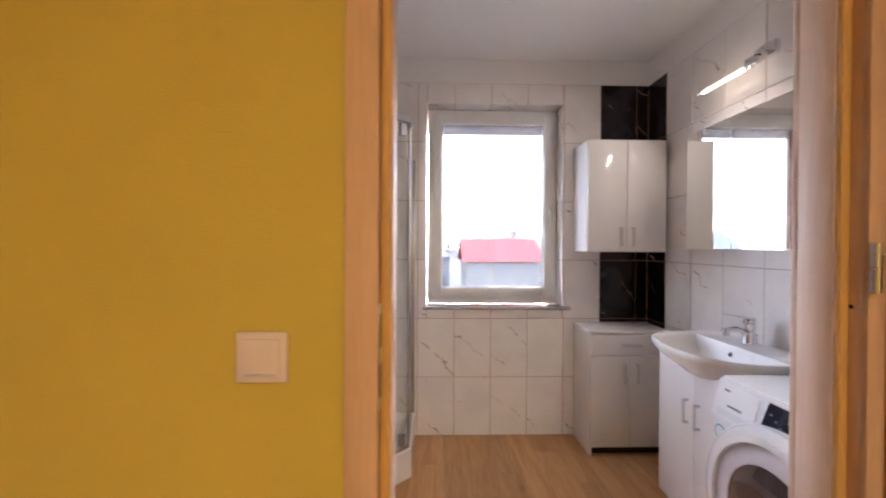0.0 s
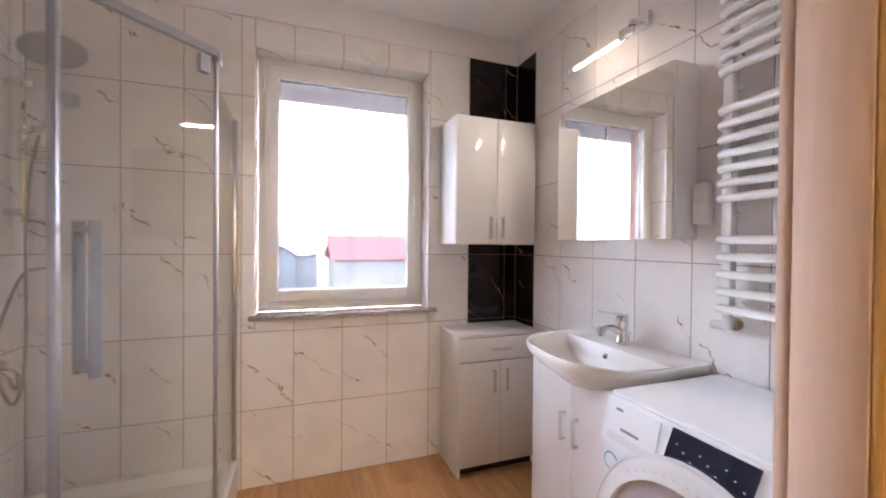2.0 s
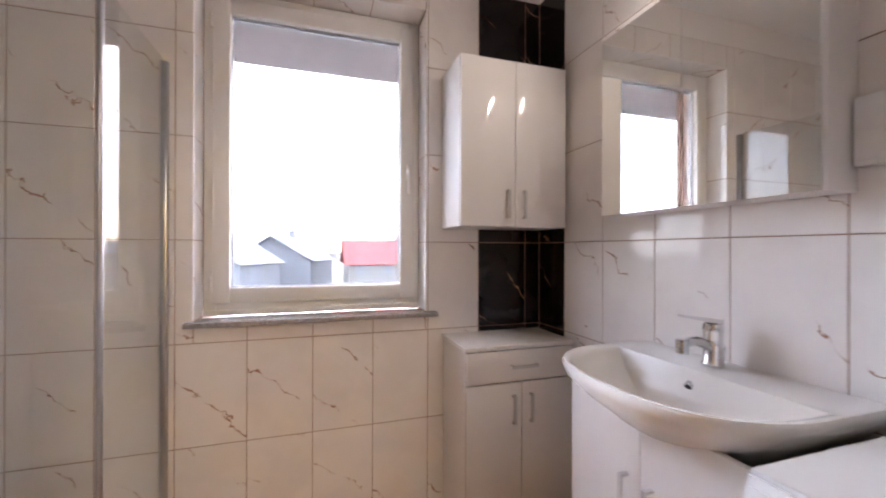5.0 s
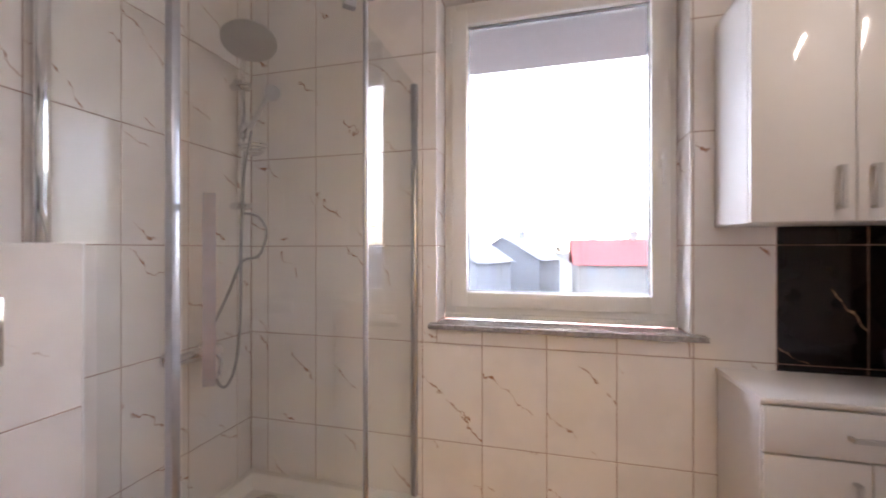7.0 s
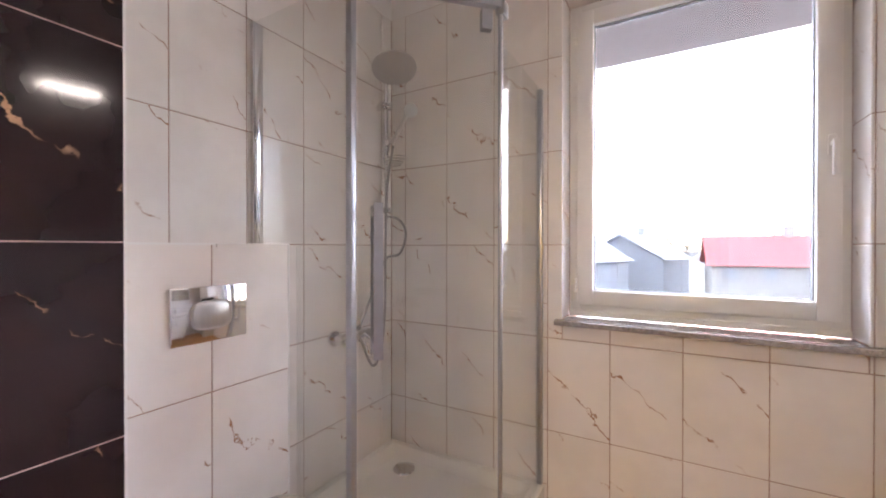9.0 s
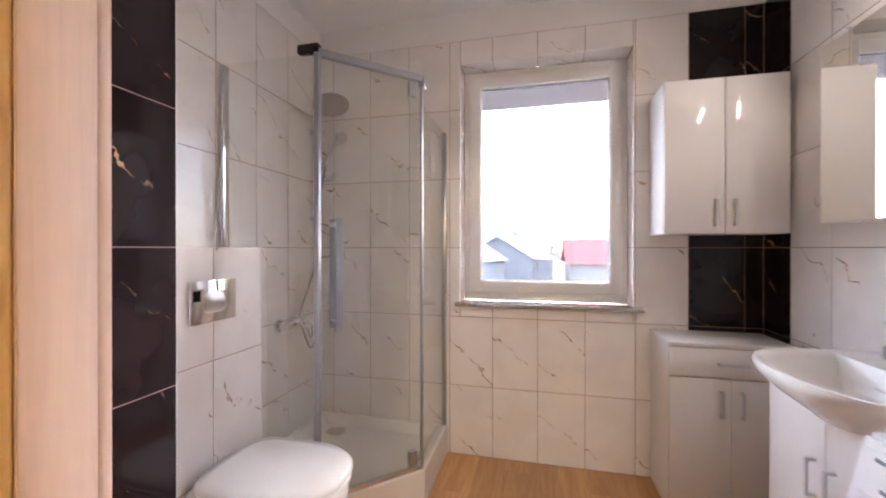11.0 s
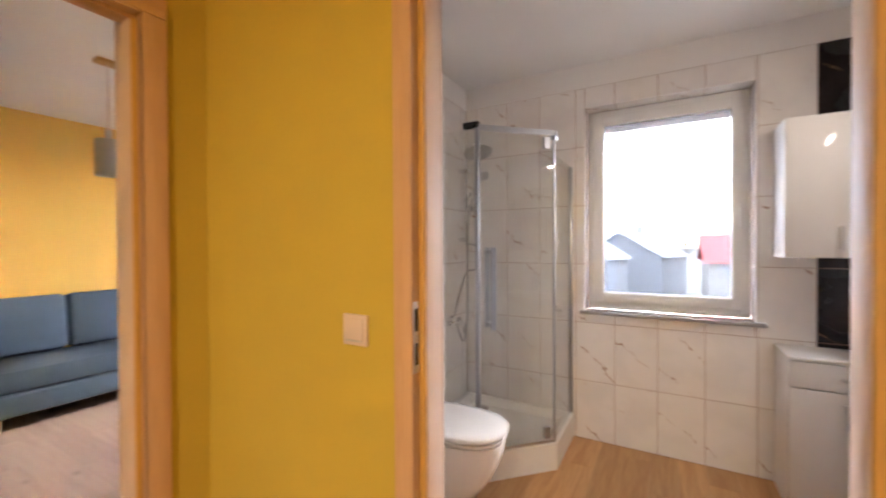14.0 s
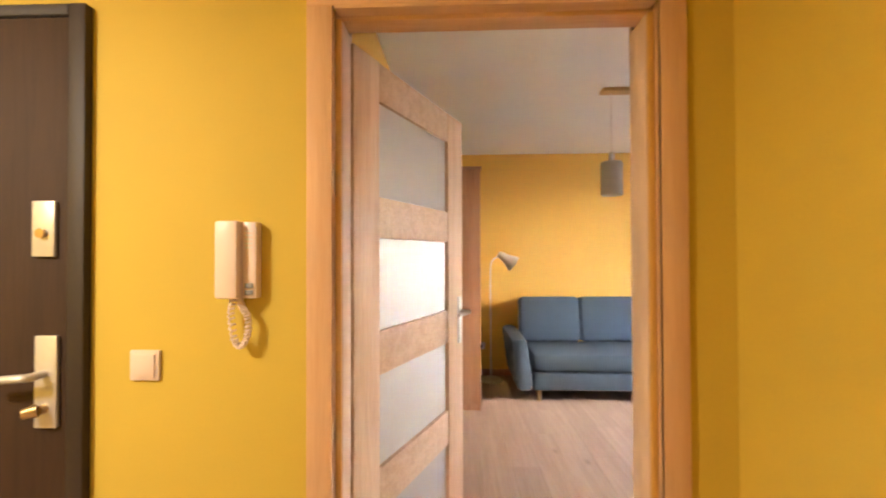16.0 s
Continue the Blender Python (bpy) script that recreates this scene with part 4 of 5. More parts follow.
def mirror_cabinet():
    c = thing("mirror_cabinet", (1.48, 1.74, 1.285), "white mirror cabinet with two mirrored doors", "mirror cabinet")
    x0, y0, y1, z0, z1 = 1.432, 1.424, 2.054, 1.286, 1.892
    part("body", boxes((x0, y0, z0, R - 0.001, y0 + 0.016, z1), (x0, y1 - 0.016, z0, R - 0.001, y1, z1), (x0, y0 + 0.016, z0, R - 0.001, y1 - 0.016, z0 + 0.016), (x0, y0 + 0.016, z1 - 0.016, R - 0.001, y1 - 0.016, z1), (R - 0.006, y0 + 0.016, z0 + 0.016, R - 0.001, y1 - 0.016, z1 - 0.016)), M_CARCASS, c)
    for a, b in ((y0, 1.738), (1.7395, y1)):
        d = part("door", boxes((x0 - 0.013, a, z0 - 0.002, x0 - 0.001, b, z1 + 0.001), bevel=0.001), M_CARCASS, c)
        part("mirror", boxes((x0 - 0.0175, a + 0.001, z0 - 0.001, x0 - 0.0132, b - 0.001, z1)), M_MIRROR, d, "clear mirror glass", smooth=0)
    l = thing("mirror_lamp", (R, 1.65, 2.14), "chrome wall lamp with lit tube over mirror", "lamp")
    part("wall_plate", boxes((R - 0.028, 1.615, 2.125, R - 0.001, 1.70, 2.185), bevel=0.004), M_CHROME, l)
    part("arm", boxes((1.438, 1.632, 2.115, R - 0.028, 1.65, 2.145), (1.438, 1.632, 2.09, 1.462, 1.70, 2.128), bevel=0.003), M_CHROME, l)
    part("tube_light", rods(((1.45, 1.70, 2.095), (1.45, 1.985, 2.095), 0.009)), M_TUBE, l, "lit warm-white glass tube")
    part("tube_end", rods(((1.45, 1.985, 2.095), (1.45, 2.02, 2.095), 0.009)), M_CHROME, l)
    part("tube_socket", rods(((1.45, 1.67, 2.095), (1.45, 1.70, 2.095), 0.013)), M_CHROME, l)
    s = thing("wall_socket", (R, 1.40, 1.4), "white covered wall socket beside mirror cabinet", "socket")
    part("cover", boxes((R - 0.03, 1.362, 1.335, R - 0.001, 1.418, 1.475), bevel=0.004), M_PVC, s)
    part("flap", boxes((R - 0.036, 1.367, 1.345, R - 0.0302, 1.41, 1.40), bevel=0.002), M_PVC, s)


mirror_cabinet()


def washer():
    w = thing("washing_machine", (1.3, 1.04, 0), "white front-loading washing machine with dark porthole", "washing machine")
    x0, x1, y0, y1, z1 = 1.045, 1.512, 0.765, 1.327, 0.846
    prof = [(x1, 0.012), (x0, 0.012), (x0, 0.70), (x0 + 0.018, 0.80), (x0 + 0.03, 0.822), (x1, 0.822)]
    body = loft(bmesh.new(), [[(x, y0, z) for x, z in prof], [(x, y1, z) for x, z in prof]])
    bmesh.ops.bevel(body, geom=body.edges[:], offset=0.006, segments=2, affect="EDGES")
    part("body", body, M_ENAMEL, w)
    part("top", boxes((x0 + 0.028, y0 - 0.001, 0.824, x1 + 0.004, y1 + 0.001, z1), bevel=0.007), M_ENAMEL, w, "white worktop lid")
    # sloping control panel between the front and the lid
    p0, p1 = Vector((x0 - 0.004, 0, 0.715)), Vector((x0 + 0.026, 0, 0.838))
    e = (p1 - p0).normalized()
    n = Vector((-e.z, 0, e.x))

    def panel(name, ya, yb, s0, s1, lift, material, parent, th=0.003, label="", slant=0.0):
        q = lambda y, s, k: (p0 + e * s + n * k) + Vector((0, y, 0))
        bm = loft(bmesh.new(), [[q(ya, s0, lift), q(yb, s0, lift), q(yb - slant, s1, lift), q(ya - slant, s1, lift)], [q(ya, s0, lift + th), q(yb, s0, lift + th), q(yb - slant, s1, lift + th), q(ya - slant, s1, lift + th)]])
        return part(name, bm, material, parent, label, smooth=0)

    cp = panel("control_panel", y0 + 0.004, y1 - 0.004, 0.0, 0.126, 0.0, M_ENAMEL, w, 0.008)
    sc = panel("display", 0.935, 1.127, 0.035, 0.118, 0.008, M_SCREEN, cp, 0.003, "black glass display", 0.012)
    for k in range(9):
        panel("display_mark", 0.945 + k * 0.019, 0.949 + k * 0.019, 0.06 + 0.012 * (k % 3), 0.0625 + 0.012 * (k % 3), 0.0112, M_ENAMEL_GREY, sc, 0.0006)
    dr = panel("detergent_drawer", 1.148, 1.316, 0.008, 0.112, 0.008, M_ENAMEL, cp, 0.003, "white detergent drawer")
    # Grey patch paints the finger recess's shade onto a flat drawer front.
    panel("drawer_grip", 1.165, 1.300, 0.012, 0.032, 0.0112, M_ENAMEL_GREY, dr, 0.0006, "shaded finger recess")
    for ya, yb, s in ((1.262, 1.285, 0.092), (1.20, 1.26, 0.045)):
        panel("printed_mark", ya, yb, s, s + 0.007, 0.0113, M_INK, dr, 0.0006)
    def word(txt, y, s, size, material):
        cu = bpy.data.curves.new("lettering", "FONT")
        cu.body, cu.size, cu.extrude = txt, size, 0.0004
        o = bpy.data.objects.new("lettering", cu)
        me = bpy.data.meshes.new_from_object(o)
        bpy.data.objects.remove(o)
        bm = bmesh.new()
        bm.from_mesh(me)
        pos = p0 + e * s + n * 0.0090 + Vector((0, y, 0))
        m3 = Matrix((Vector((0, -1, 0)), e, n)).transposed().to_4x4()
        bm.transform(Matrix.Translation(pos) @ m3)
        part("lettering", bm, material, cp, smooth=0)

    word("Rapid", 1.245, 0.084, 0.013, M_INK)
    word("simply", 0.902, 0.066, 0.018, M_INK)
    word("Fi", 0.838, 0.066, 0.022, M_TEAL)
    # porthole door
    cyy, cz = 1.045, 0.495
    m = Matrix.Translation((x0, cyy, cz)) @ pose(0, 0, 0, 0, -90, 0)
    ring = part("porthole_door", lathe(bmesh.new(), [(0.278, 0.0), (0.278, 0.02), (0.272, 0.034), (0.262, 0.042), (0.240, 0.046), (0.228, 0.044), (0.224, 0.030)], m, 56), M_ENAMEL, w, "white round porthole door", smooth=50)
    part("porthole_trim", lathe(bmesh.new(), [(0.279, 0.014), (0.283, 0.019), (0.277, 0.024)], m, 56), M_ENAMEL_GREY, ring)
    part("porthole_band", lathe(bmesh.new(), [(0.226, 0.032), (0.222, 0.036), (0.185, 0.040), (0.168, 0.038), (0.165, 0.030)], m, 56), M_BAND, ring, "lilac-grey translucent inner band", smooth=50)
    part("porthole_glass", lathe(bmesh.new(), [(0.168, 0.034), (0.15, 0.040), (0.10, 0.047), (0.0, 0.050)], m, 48), M_DARKGLASS, ring, "dark tinted porthole glass")
    st = lathe(bmesh.new(), [(0.0, 0.0), (0.026, 0.0), (0.026, 0.0008), (0.0, 0.0009)], Matrix.Translation((x0 - 0.0003, 1.295, 0.66)) @ pose(0, 0, 0, 0, -90, 0))
    sk = part("sticker", st, M_TEAL, w, "round pale blue sticker")
    part("sticker_print", lathe(bmesh.new(), [(0.0, 0.0), (0.021, 0.0), (0.021, 0.0005), (0.0, 0.0006)], Matrix.Translation((x0 - 0.0013, 1.295, 0.66)) @ pose(0, 0, 0, 0, -90, 0)), M_ENAMEL, sk)
    # programme scale round the door's upper rim
    for k in range(11):
        a = radians(62 + k * 6.4)
        r = 0.249
        c = Vector((x0 - 0.0450, cyy + r * math.cos(a) * -1, cz + r * math.sin(a)))
        part("programme_mark", boxes((c.x - 0.001, c.y - 0.006, c.z - 0.002, c.x + 0.003, c.y + 0.006, c.z + 0.002)), M_ENAMEL_GREY, ring)
    for y in (y0 + 0.05, y1 - 0.05):
        for x in (x0 + 0.05, x1 - 0.05):
            part("foot", rods(((x, y, 0.001), (x, y, 0.014), 0.02)), M_DARK, w)


washer()


def radiator():
    r = thing("towel_radiator", (R, 1.05, 1.0), "white ladder towel radiator above the washing machine", "radiator")
    ya, yb, x = 0.80, 1.305, 1.462
    zs = [1.067 + 0.0533 * k for k in range(5)] + [1.408 + 0.0455 * k for k in range(7)] + [1.80 + 0.0455 * k for k in range(6)]
    for y in (ya + 0.02, yb - 0.02):
        part("upright", boxes((x + 0.012, y - 0.016, 1.045, x + 0.044, y + 0.016, 2.06), bevel=0.008), M_RAD, r)
    for z in zs:
        part("rung", tube(bmesh.new(), arc([(x + 0.02, ya + 0.012, z), (x - 0.004, ya + 0.03, z), (x - 0.014, (ya + yb) / 2, z), (x - 0.004, yb - 0.03, z), (x + 0.02, yb - 0.012, z)], 4), 0.0125, 12), M_RAD, r)
    for y, z in ((ya + 0.02, 1.2), (yb - 0.02, 1.36), (ya + 0.02, 1.9), (yb - 0.02, 1.765)):
        part("wall_bracket", rods(((x + 0.03, y, z), (R - 0.001, y, z), 0.012)), M_RAD, r)
    v = part("valve", rods(((x + 0.028, yb - 0.02, 1.045), (x + 0.028, yb - 0.02, 1.0), 0.014), ((x + 0.028, yb - 0.02, 1.015), (R - 0.001, yb - 0.02, 1.015), 0.012), ((x + 0.028, yb + 0.028, 1.01), (x + 0.028, yb - 0.02, 1.01), 0.014)), M_NICKEL, r, "nickel radiator valve")
    part("rosette", rods(((R - 0.008, yb - 0.02, 1.015), (R - 0.001, yb - 0.02, 1.015), 0.022)), M_BRASS, v)


radiator()


# ---- hall ----
def light_switch(m, label, slot):
    s = thing("light_switch", m, label, "light switch")
    place("surround", boxes((-0.042, -0.009, -0.042, 0.042, 0, 0.042), bevel=0.003), M_SWITCH, s, m)
    rk = place("rocker", boxes((-0.031, -0.013, -0.031, 0.031, -0.0092, 0.031), bevel=0.002), M_SWITCH, s, m)
    if slot:
        place("indicator", boxes((-0.026, -0.0142, -0.030, 0.026, -0.0132, -0.026)), M_NICKEL, rk, m)


light_switch(pose(-0.227, DW0, 1.107), "cream single light switch on yellow wall", True)
light_switch(pose(HX, -0.977, 1.083, 0, 0, 90), "cream single light switch beside entrance door", False)


def intercom():
    m = pose(HX, -0.702, 1.376, 0, 0, 90)
    i = thing("intercom_handset", m, "white intercom handset with coiled cord on yellow wall", "intercom")
    b = place("wall_base", boxes((0.012, -0.032, -0.105, 0.052, 0, 0.102), bevel=0.005), M_PHONE, i, m)
    place("receiver", boxes((-0.05, -0.058, -0.104, 0.013, -0.012, 0.104), bevel=0.009), M_PHONE, i, m, "white receiver")
    place("back_plate", boxes((-0.044, -0.012, -0.10, 0.012, 0, 0.10), bevel=0.002), M_PHONE, i, m)
    # Raised grey strips give the slots' shade on an uncut base.
    for k in range(5):
        place("speaker_slot", boxes((0.020, -0.0328, 0.03 + k * 0.011, 0.042, -0.0318, 0.035 + k * 0.011)), M_ENAMEL_GREY, b, m)
    for k in range(2):
        place("button", boxes((0.022, -0.036, -0.095 + k * 0.018, 0.044, -0.0318, -0.082 + k * 0.018), bevel=0.001), M_INK, b, m, "grey call button")
    path = arc([(-0.012, -0.03, -0.104), (-0.018, -0.03, -0.15), (-0.008, -0.03, -0.215), (0.010, -0.03, -0.235), (0.028, -0.03, -0.20), (0.028, -0.03, -0.155), (0.008, -0.025, -0.125), (0.0, -0.02, -0.10)], 24)
    coil = []
    for k, p in enumerate(path):
        a = k * 1.15
        coil.append(p + Vector((0.0075 * math.cos(a), 0.0075 * math.sin(a), 0.003 * math.sin(a))))
    place("coiled_cord", tube(bmesh.new(), coil, 0.0028, 6), M_PHONE, i, m, "white coiled cord")


intercom()


def entrance_door():
    d = thing("door_entrance", (HX, -1.6, 0), "closed dark brown steel entrance door with nickel fittings", "door", kind="structure")
    part("frame", boxes((HX - 0.05, EY1 - 0.045, 0.0, HX + 0.025, EY1 + 0.004, EH + 0.002), (HX - 0.05, EY0 - 0.004, 0.0, HX + 0.025, EY0 + 0.045, EH + 0.002), (HX - 0.05, EY0 + 0.045, EH - 0.03, HX + 0.025, EY1 - 0.045, EH + 0.002), bevel=0.004), M_ENTRY_EDGE, d, "dark steel door frame")
    leaf = part("leaf", boxes((HX - 0.04, EY0 + 0.048, 0.005, HX + 0.018, EY1 - 0.049, EH - 0.033), bevel=0.004), M_ENTRY, d)
    x = HX + 0.018
    part("lock_plate", boxes((x, -1.283, 1.385, x + 0.012, -1.217, 1.54), bevel=0.004), M_NICKEL, leaf, "satin nickel upper lock plate")
    part("lock_cylinder", rods(((x + 0.012, -1.25, 1.45), (x + 0.022, -1.25, 1.45), 0.013)), M_BRASS, leaf)
    pl = part("handle_plate", boxes((x, -1.272, 0.915, x + 0.012, -1.208, 1.168), bevel=0.004), M_NICKEL, leaf, "satin nickel handle plate")
    part("lever", tube(bmesh.new(), arc([(x + 0.01, -1.24, 1.065), (x + 0.05, -1.245, 1.065), (x + 0.06, -1.27, 1.065), (x + 0.058, -1.38, 1.055)], 6), 0.011), M_NICKEL, pl, "satin nickel lever")
    part("thumb_turn", rod(rods(((x + 0.012, -1.24, 0.97), (x + 0.03, -1.24, 0.97), 0.012)), (x + 0.03, -1.24, 0.972), (x + 0.05, -1.262, 0.968), 0.018, 0.014), M_BRASS, pl, "brass thumb turn")


entrance_door()
cl = thing("ceiling_lamp", (0.45, -1.9, 2.5), "round frosted hall ceiling lamp", "lamp")
part("base", rods(((0.45, -1.9, 2.46), (0.45, -1.9, 2.499), 0.16), seg=40), M_PVC, cl)
part("diffuser", rods(((0.45, -1.9, 2.44), (0.45, -1.9, 2.46), 0.15), seg=40), M_DIFF, cl, "lit frosted diffuser")


# ---- living room ----
def sofa():
    s = thing("sofa", (-3.95, 1.5, 0), "blue-grey fabric three-seat sofa against yellow wall", "sofa")
    y0, y1, xb, xf = 0.44, 2.58, LW + 0.03, -3.56
    part("base", boxes((xb, y0 + 0.16, 0.11, xf, y1 - 0.16, 0.27), bevel=0.02), M_SOFA, s)
    part("seat_cushion", boxes((xb + 0.2, y0 + 0.165, 0.275, xf - 0.01, y1 - 0.165, 0.45), bevel=0.05), M_SOFA, s)
    n = 3
    w = (y1 - y0 - 0.33) / n + 0.04
    for k in range(n):
        a = y0 + 0.12 + k * w
        bm = boxes((0, a + 0.004, 0, 0.2, a + w - 0.004, 0.475), bevel=0.045)
        bm.transform(Matrix.Translation((xb + 0.03, 0, 0.415)) @ pose(0, 0, 0, 0, -9, 0) @ Matrix.Translation((0.09, 0, 0)))
        part("back_cushion", bm, M_SOFA, s)
    for a, b in ((y0, y0 + 0.155), (y1 - 0.155, y1)):
        bm = boxes((xb + 0.06, a, 0.11, xf + 0.03, b, 0.60), bevel=0.05)
        for v in bm.verts:
            if v.co.z > 0.5:
                v.co.y -= 0.05 if a == y0 else -0.05
        part("armrest", bm, M_SOFA, s)
    for x in (xb + 0.12, xf - 0.06):
        for y in (y0 + 0.22, y1 - 0.22):
            part("leg", rod(bmesh.new(), (x, y, 0.001), (x, y, 0.112), 0.018, 0.026), M_ASH, s, "turned blond wooden leg")


sofa()


def floor_lamp():
    l = thing("floor_lamp", (-4.2, 0.19, 0), "slender cream reading floor lamp beside sofa", "lamp")
    x, y = -4.22, 0.26
    part("base", lathe(bmesh.new(), [(0.0, 0.022), (0.10, 0.018), (0.125, 0.008), (0.125, 0.0), (0, 0)], pose(x, y, 0.001)), M_LAMPMETAL, l)
    part("pole", tube(bmesh.new(), arc([(x, y, 0.015), (x, y, 0.6), (x, y, 1.2), (x + 0.01, y + 0.03, 1.32), (x + 0.02, y + 0.10, 1.36)], 6), 0.008), M_LAMPMETAL, l)
    part("shade", lathe(bmesh.new(), [(0.0, 0.0), (0.03, 0.0), (0.042, -0.05), (0.05, -0.10), (0.09, -0.20), (0.087, -0.20), (0.04, -0.1)], Matrix.Translation((x + 0.02, y + 0.09, 1.39)) @ pose(0, 0, 0, 55, 8, 0)), M_LAMPMETAL, l, "cream metal cone shade")
    k = part("cable", tube(bmesh.new(), arc([(x - 0.05, y - 0.1, 0.012), (x - 0.12, y - 0.1, 0.05), (LW + 0.03, 0.14, 0.33)], 6), 0.004, 6), M_LAMPMETAL, l)


floor_lamp()


def wardrobe():
    w = thing("wardrobe", (-3.6, -0.22, 0), "tall brown wood veneer wardrobe in the corner", "wardrobe")
    part("body", boxes((-3.95, LS + 0.01, 0.06, -3.35, 0.10, 2.14), bevel=0.003), M_WARD, w)
    part("plinth", boxes((-3.94, LS + 0.015, 0.001, -3.37, 0.095, 0.06)), M_WARD, w)
    part("door", boxes((-3.349, LS + 0.012, 0.07, -3.33, -0.226, 2.135), bevel=0.002), M_WARD, w)
    part("door", boxes((-3.349, -0.222, 0.07, -3.33, 0.098, 2.135), bevel=0.002), M_WARD, w)
    part("top", boxes((-3.96, LS + 0.005, 2.1405, -3.32, 0.11, 2.158), bevel=0.002), M_WARD, w)


wardrobe()


def pendant():
    p = thing("pendant_lamp", (-2.62, 0.94, 2.53), "glass cylinder pendant hanging from wooden ceiling bar", "lamp")
    part("ceiling_bar", boxes((-2.66, 0.90, 2.502, -2.58, 1.75, 2.529), bevel=0.004), M_ASH, p, "blond wooden ceiling bar")
    for y in (0.965, 1.31, 1.68):
        c = part("cable", rods(((-2.62, y, 2.502), (-2.62, y, 2.05), 0.003), ((-2.62, y, 2.09), (-2.62, y, 2.02), 0.018)), M_LAMPMETAL, p)
        g = part("shade", lathe(bmesh.new(), [(0.02, 0.235), (0.066, 0.23), (0.07, 0.22), (0.07, 0.0), (0.066, 0.0), (0.066, 0.22)], pose(-2.62, y, 1.79)), M_FROST, p, "pale frosted glass cylinder shade")


pendant()
so = thing("wall_socket", (LW, 0.17, 0.335), "white wall socket low on yellow wall", "socket")
part("cover", boxes((LW, 0.13, 0.295, LW + 0.012, 0.21, 0.375), bevel=0.003), M_SWITCH, so)
part("plug", rods(((LW + 0.012, 0.17, 0.335), (LW + 0.05, 0.17, 0.335), 0.02)), M_DARK, so, "dark plug")

# ---- outside ----
GZ = -5.5
structure("ground", boxes((-400, -60, GZ - 0.5, 400, 700, GZ)), M_GRASS, "winter grass and gardens far below", "ground")
sf = bmesh.new()
loft(sf, [[(-5.0, 3.0, 2.62), (-5.0, 3.62, 2.32), (-5.0, 3.62, 2.44), (-5.0, 3.0, 2.74)], [(6.0, 3.0, 2.62), (6.0, 3.62, 2.32), (6.0, 3.62, 2.44), (6.0, 3.0, 2.74)]])
structure("eaves", sf, M_SOFFIT, "pale boarded roof overhang above the window", "eaves")


def house(x, y, w, d, h, rise, wall, roof, label, windows=3, turn=0):
    m = pose(x, y, GZ, 0, 0, turn)
    o = thing("house", m, label, "house", "distant houses")
    place("wall", boxes((-w / 2, -d / 2, 0, w / 2, d / 2, h)), wall, o, m)
    e = 0.5
    bm = loft(bmesh.new(), [[(-w / 2 - e, -d / 2 - e, h), (-w / 2 - e, 0, h + rise), (-w / 2 - e, d / 2 + e, h), (-w / 2 - e, 0, h + rise - 0.3)],
                            [(w / 2 + e, -d / 2 - e, h), (w / 2 + e, 0, h + rise), (w / 2 + e, d / 2 + e, h), (w / 2 + e, 0, h + rise - 0.3)]])
    rf = place("roof", bm, roof, o, m)
    place("gable", loft(bmesh.new(), [[(-w / 2, -d / 2, h), (-w / 2, 0, h + rise - 0.3), (-w / 2, d / 2, h)], [(w / 2, -d / 2, h), (w / 2, 0, h + rise - 0.3), (w / 2, d / 2, h)]]), wall, o, m)
    place("chimney", boxes((w * 0.2, -0.4, h + rise * 0.5, w * 0.2 + 0.7, 0.4, h + rise + 0.9)), wall, rf, m)
    for k in range(windows):
        cx = -w / 2 + w * (k + 0.5) / windows
        for z in ((1.0, 2.3), (3.6, 4.9)):
            if z[1] < h:
                wd = place("window", boxes((cx - 0.6, -d / 2 - 0.06, z[0], cx + 0.6, -d / 2 + 0.02, z[1]), bevel=0.03), M_HOUSE, o, m)
                place("pane", boxes((cx - 0.5, -d / 2 - 0.08, z[0] + 0.1, cx + 0.5, -d / 2 - 0.061, z[1] - 0.1)), M_HOUSE_DARK, wd, m)


house(8.2, 50, 8.6, 9, 5.0, 2.8, M_HOUSE, M_ROOF_RED, "pale house with red tiled gable roof", 3)
house(-9.5, 46, 8, 10, 5.2, 3.4, M_HOUSE_DARK, M_ROOF_GREY, "grey house with steep grey roof", 2, 70)
house(-3.5, 58, 8, 10, 5.2, 3.2, M_HOUSE_DARK, M_ROOF_GREY, "grey house with steep dark roof", 2, 70)
house(20.5, 47, 9, 8, 6.2, 1.2, M_HOUSE_DARK, M_ROOF_GREY, "blue-grey rendered house with low roof", 3)
house(-28, 48, 9, 8, 6.0, 2.8, M_HOUSE_ORANGE, M_ROOF_GREY, "orange rendered house with grey roof", 3)
house(2.5, 28, 8, 5, 2.6, 0.5, M_HOUSE_DARK, M_SOFFIT, "low shed with pale flat roof", 2)


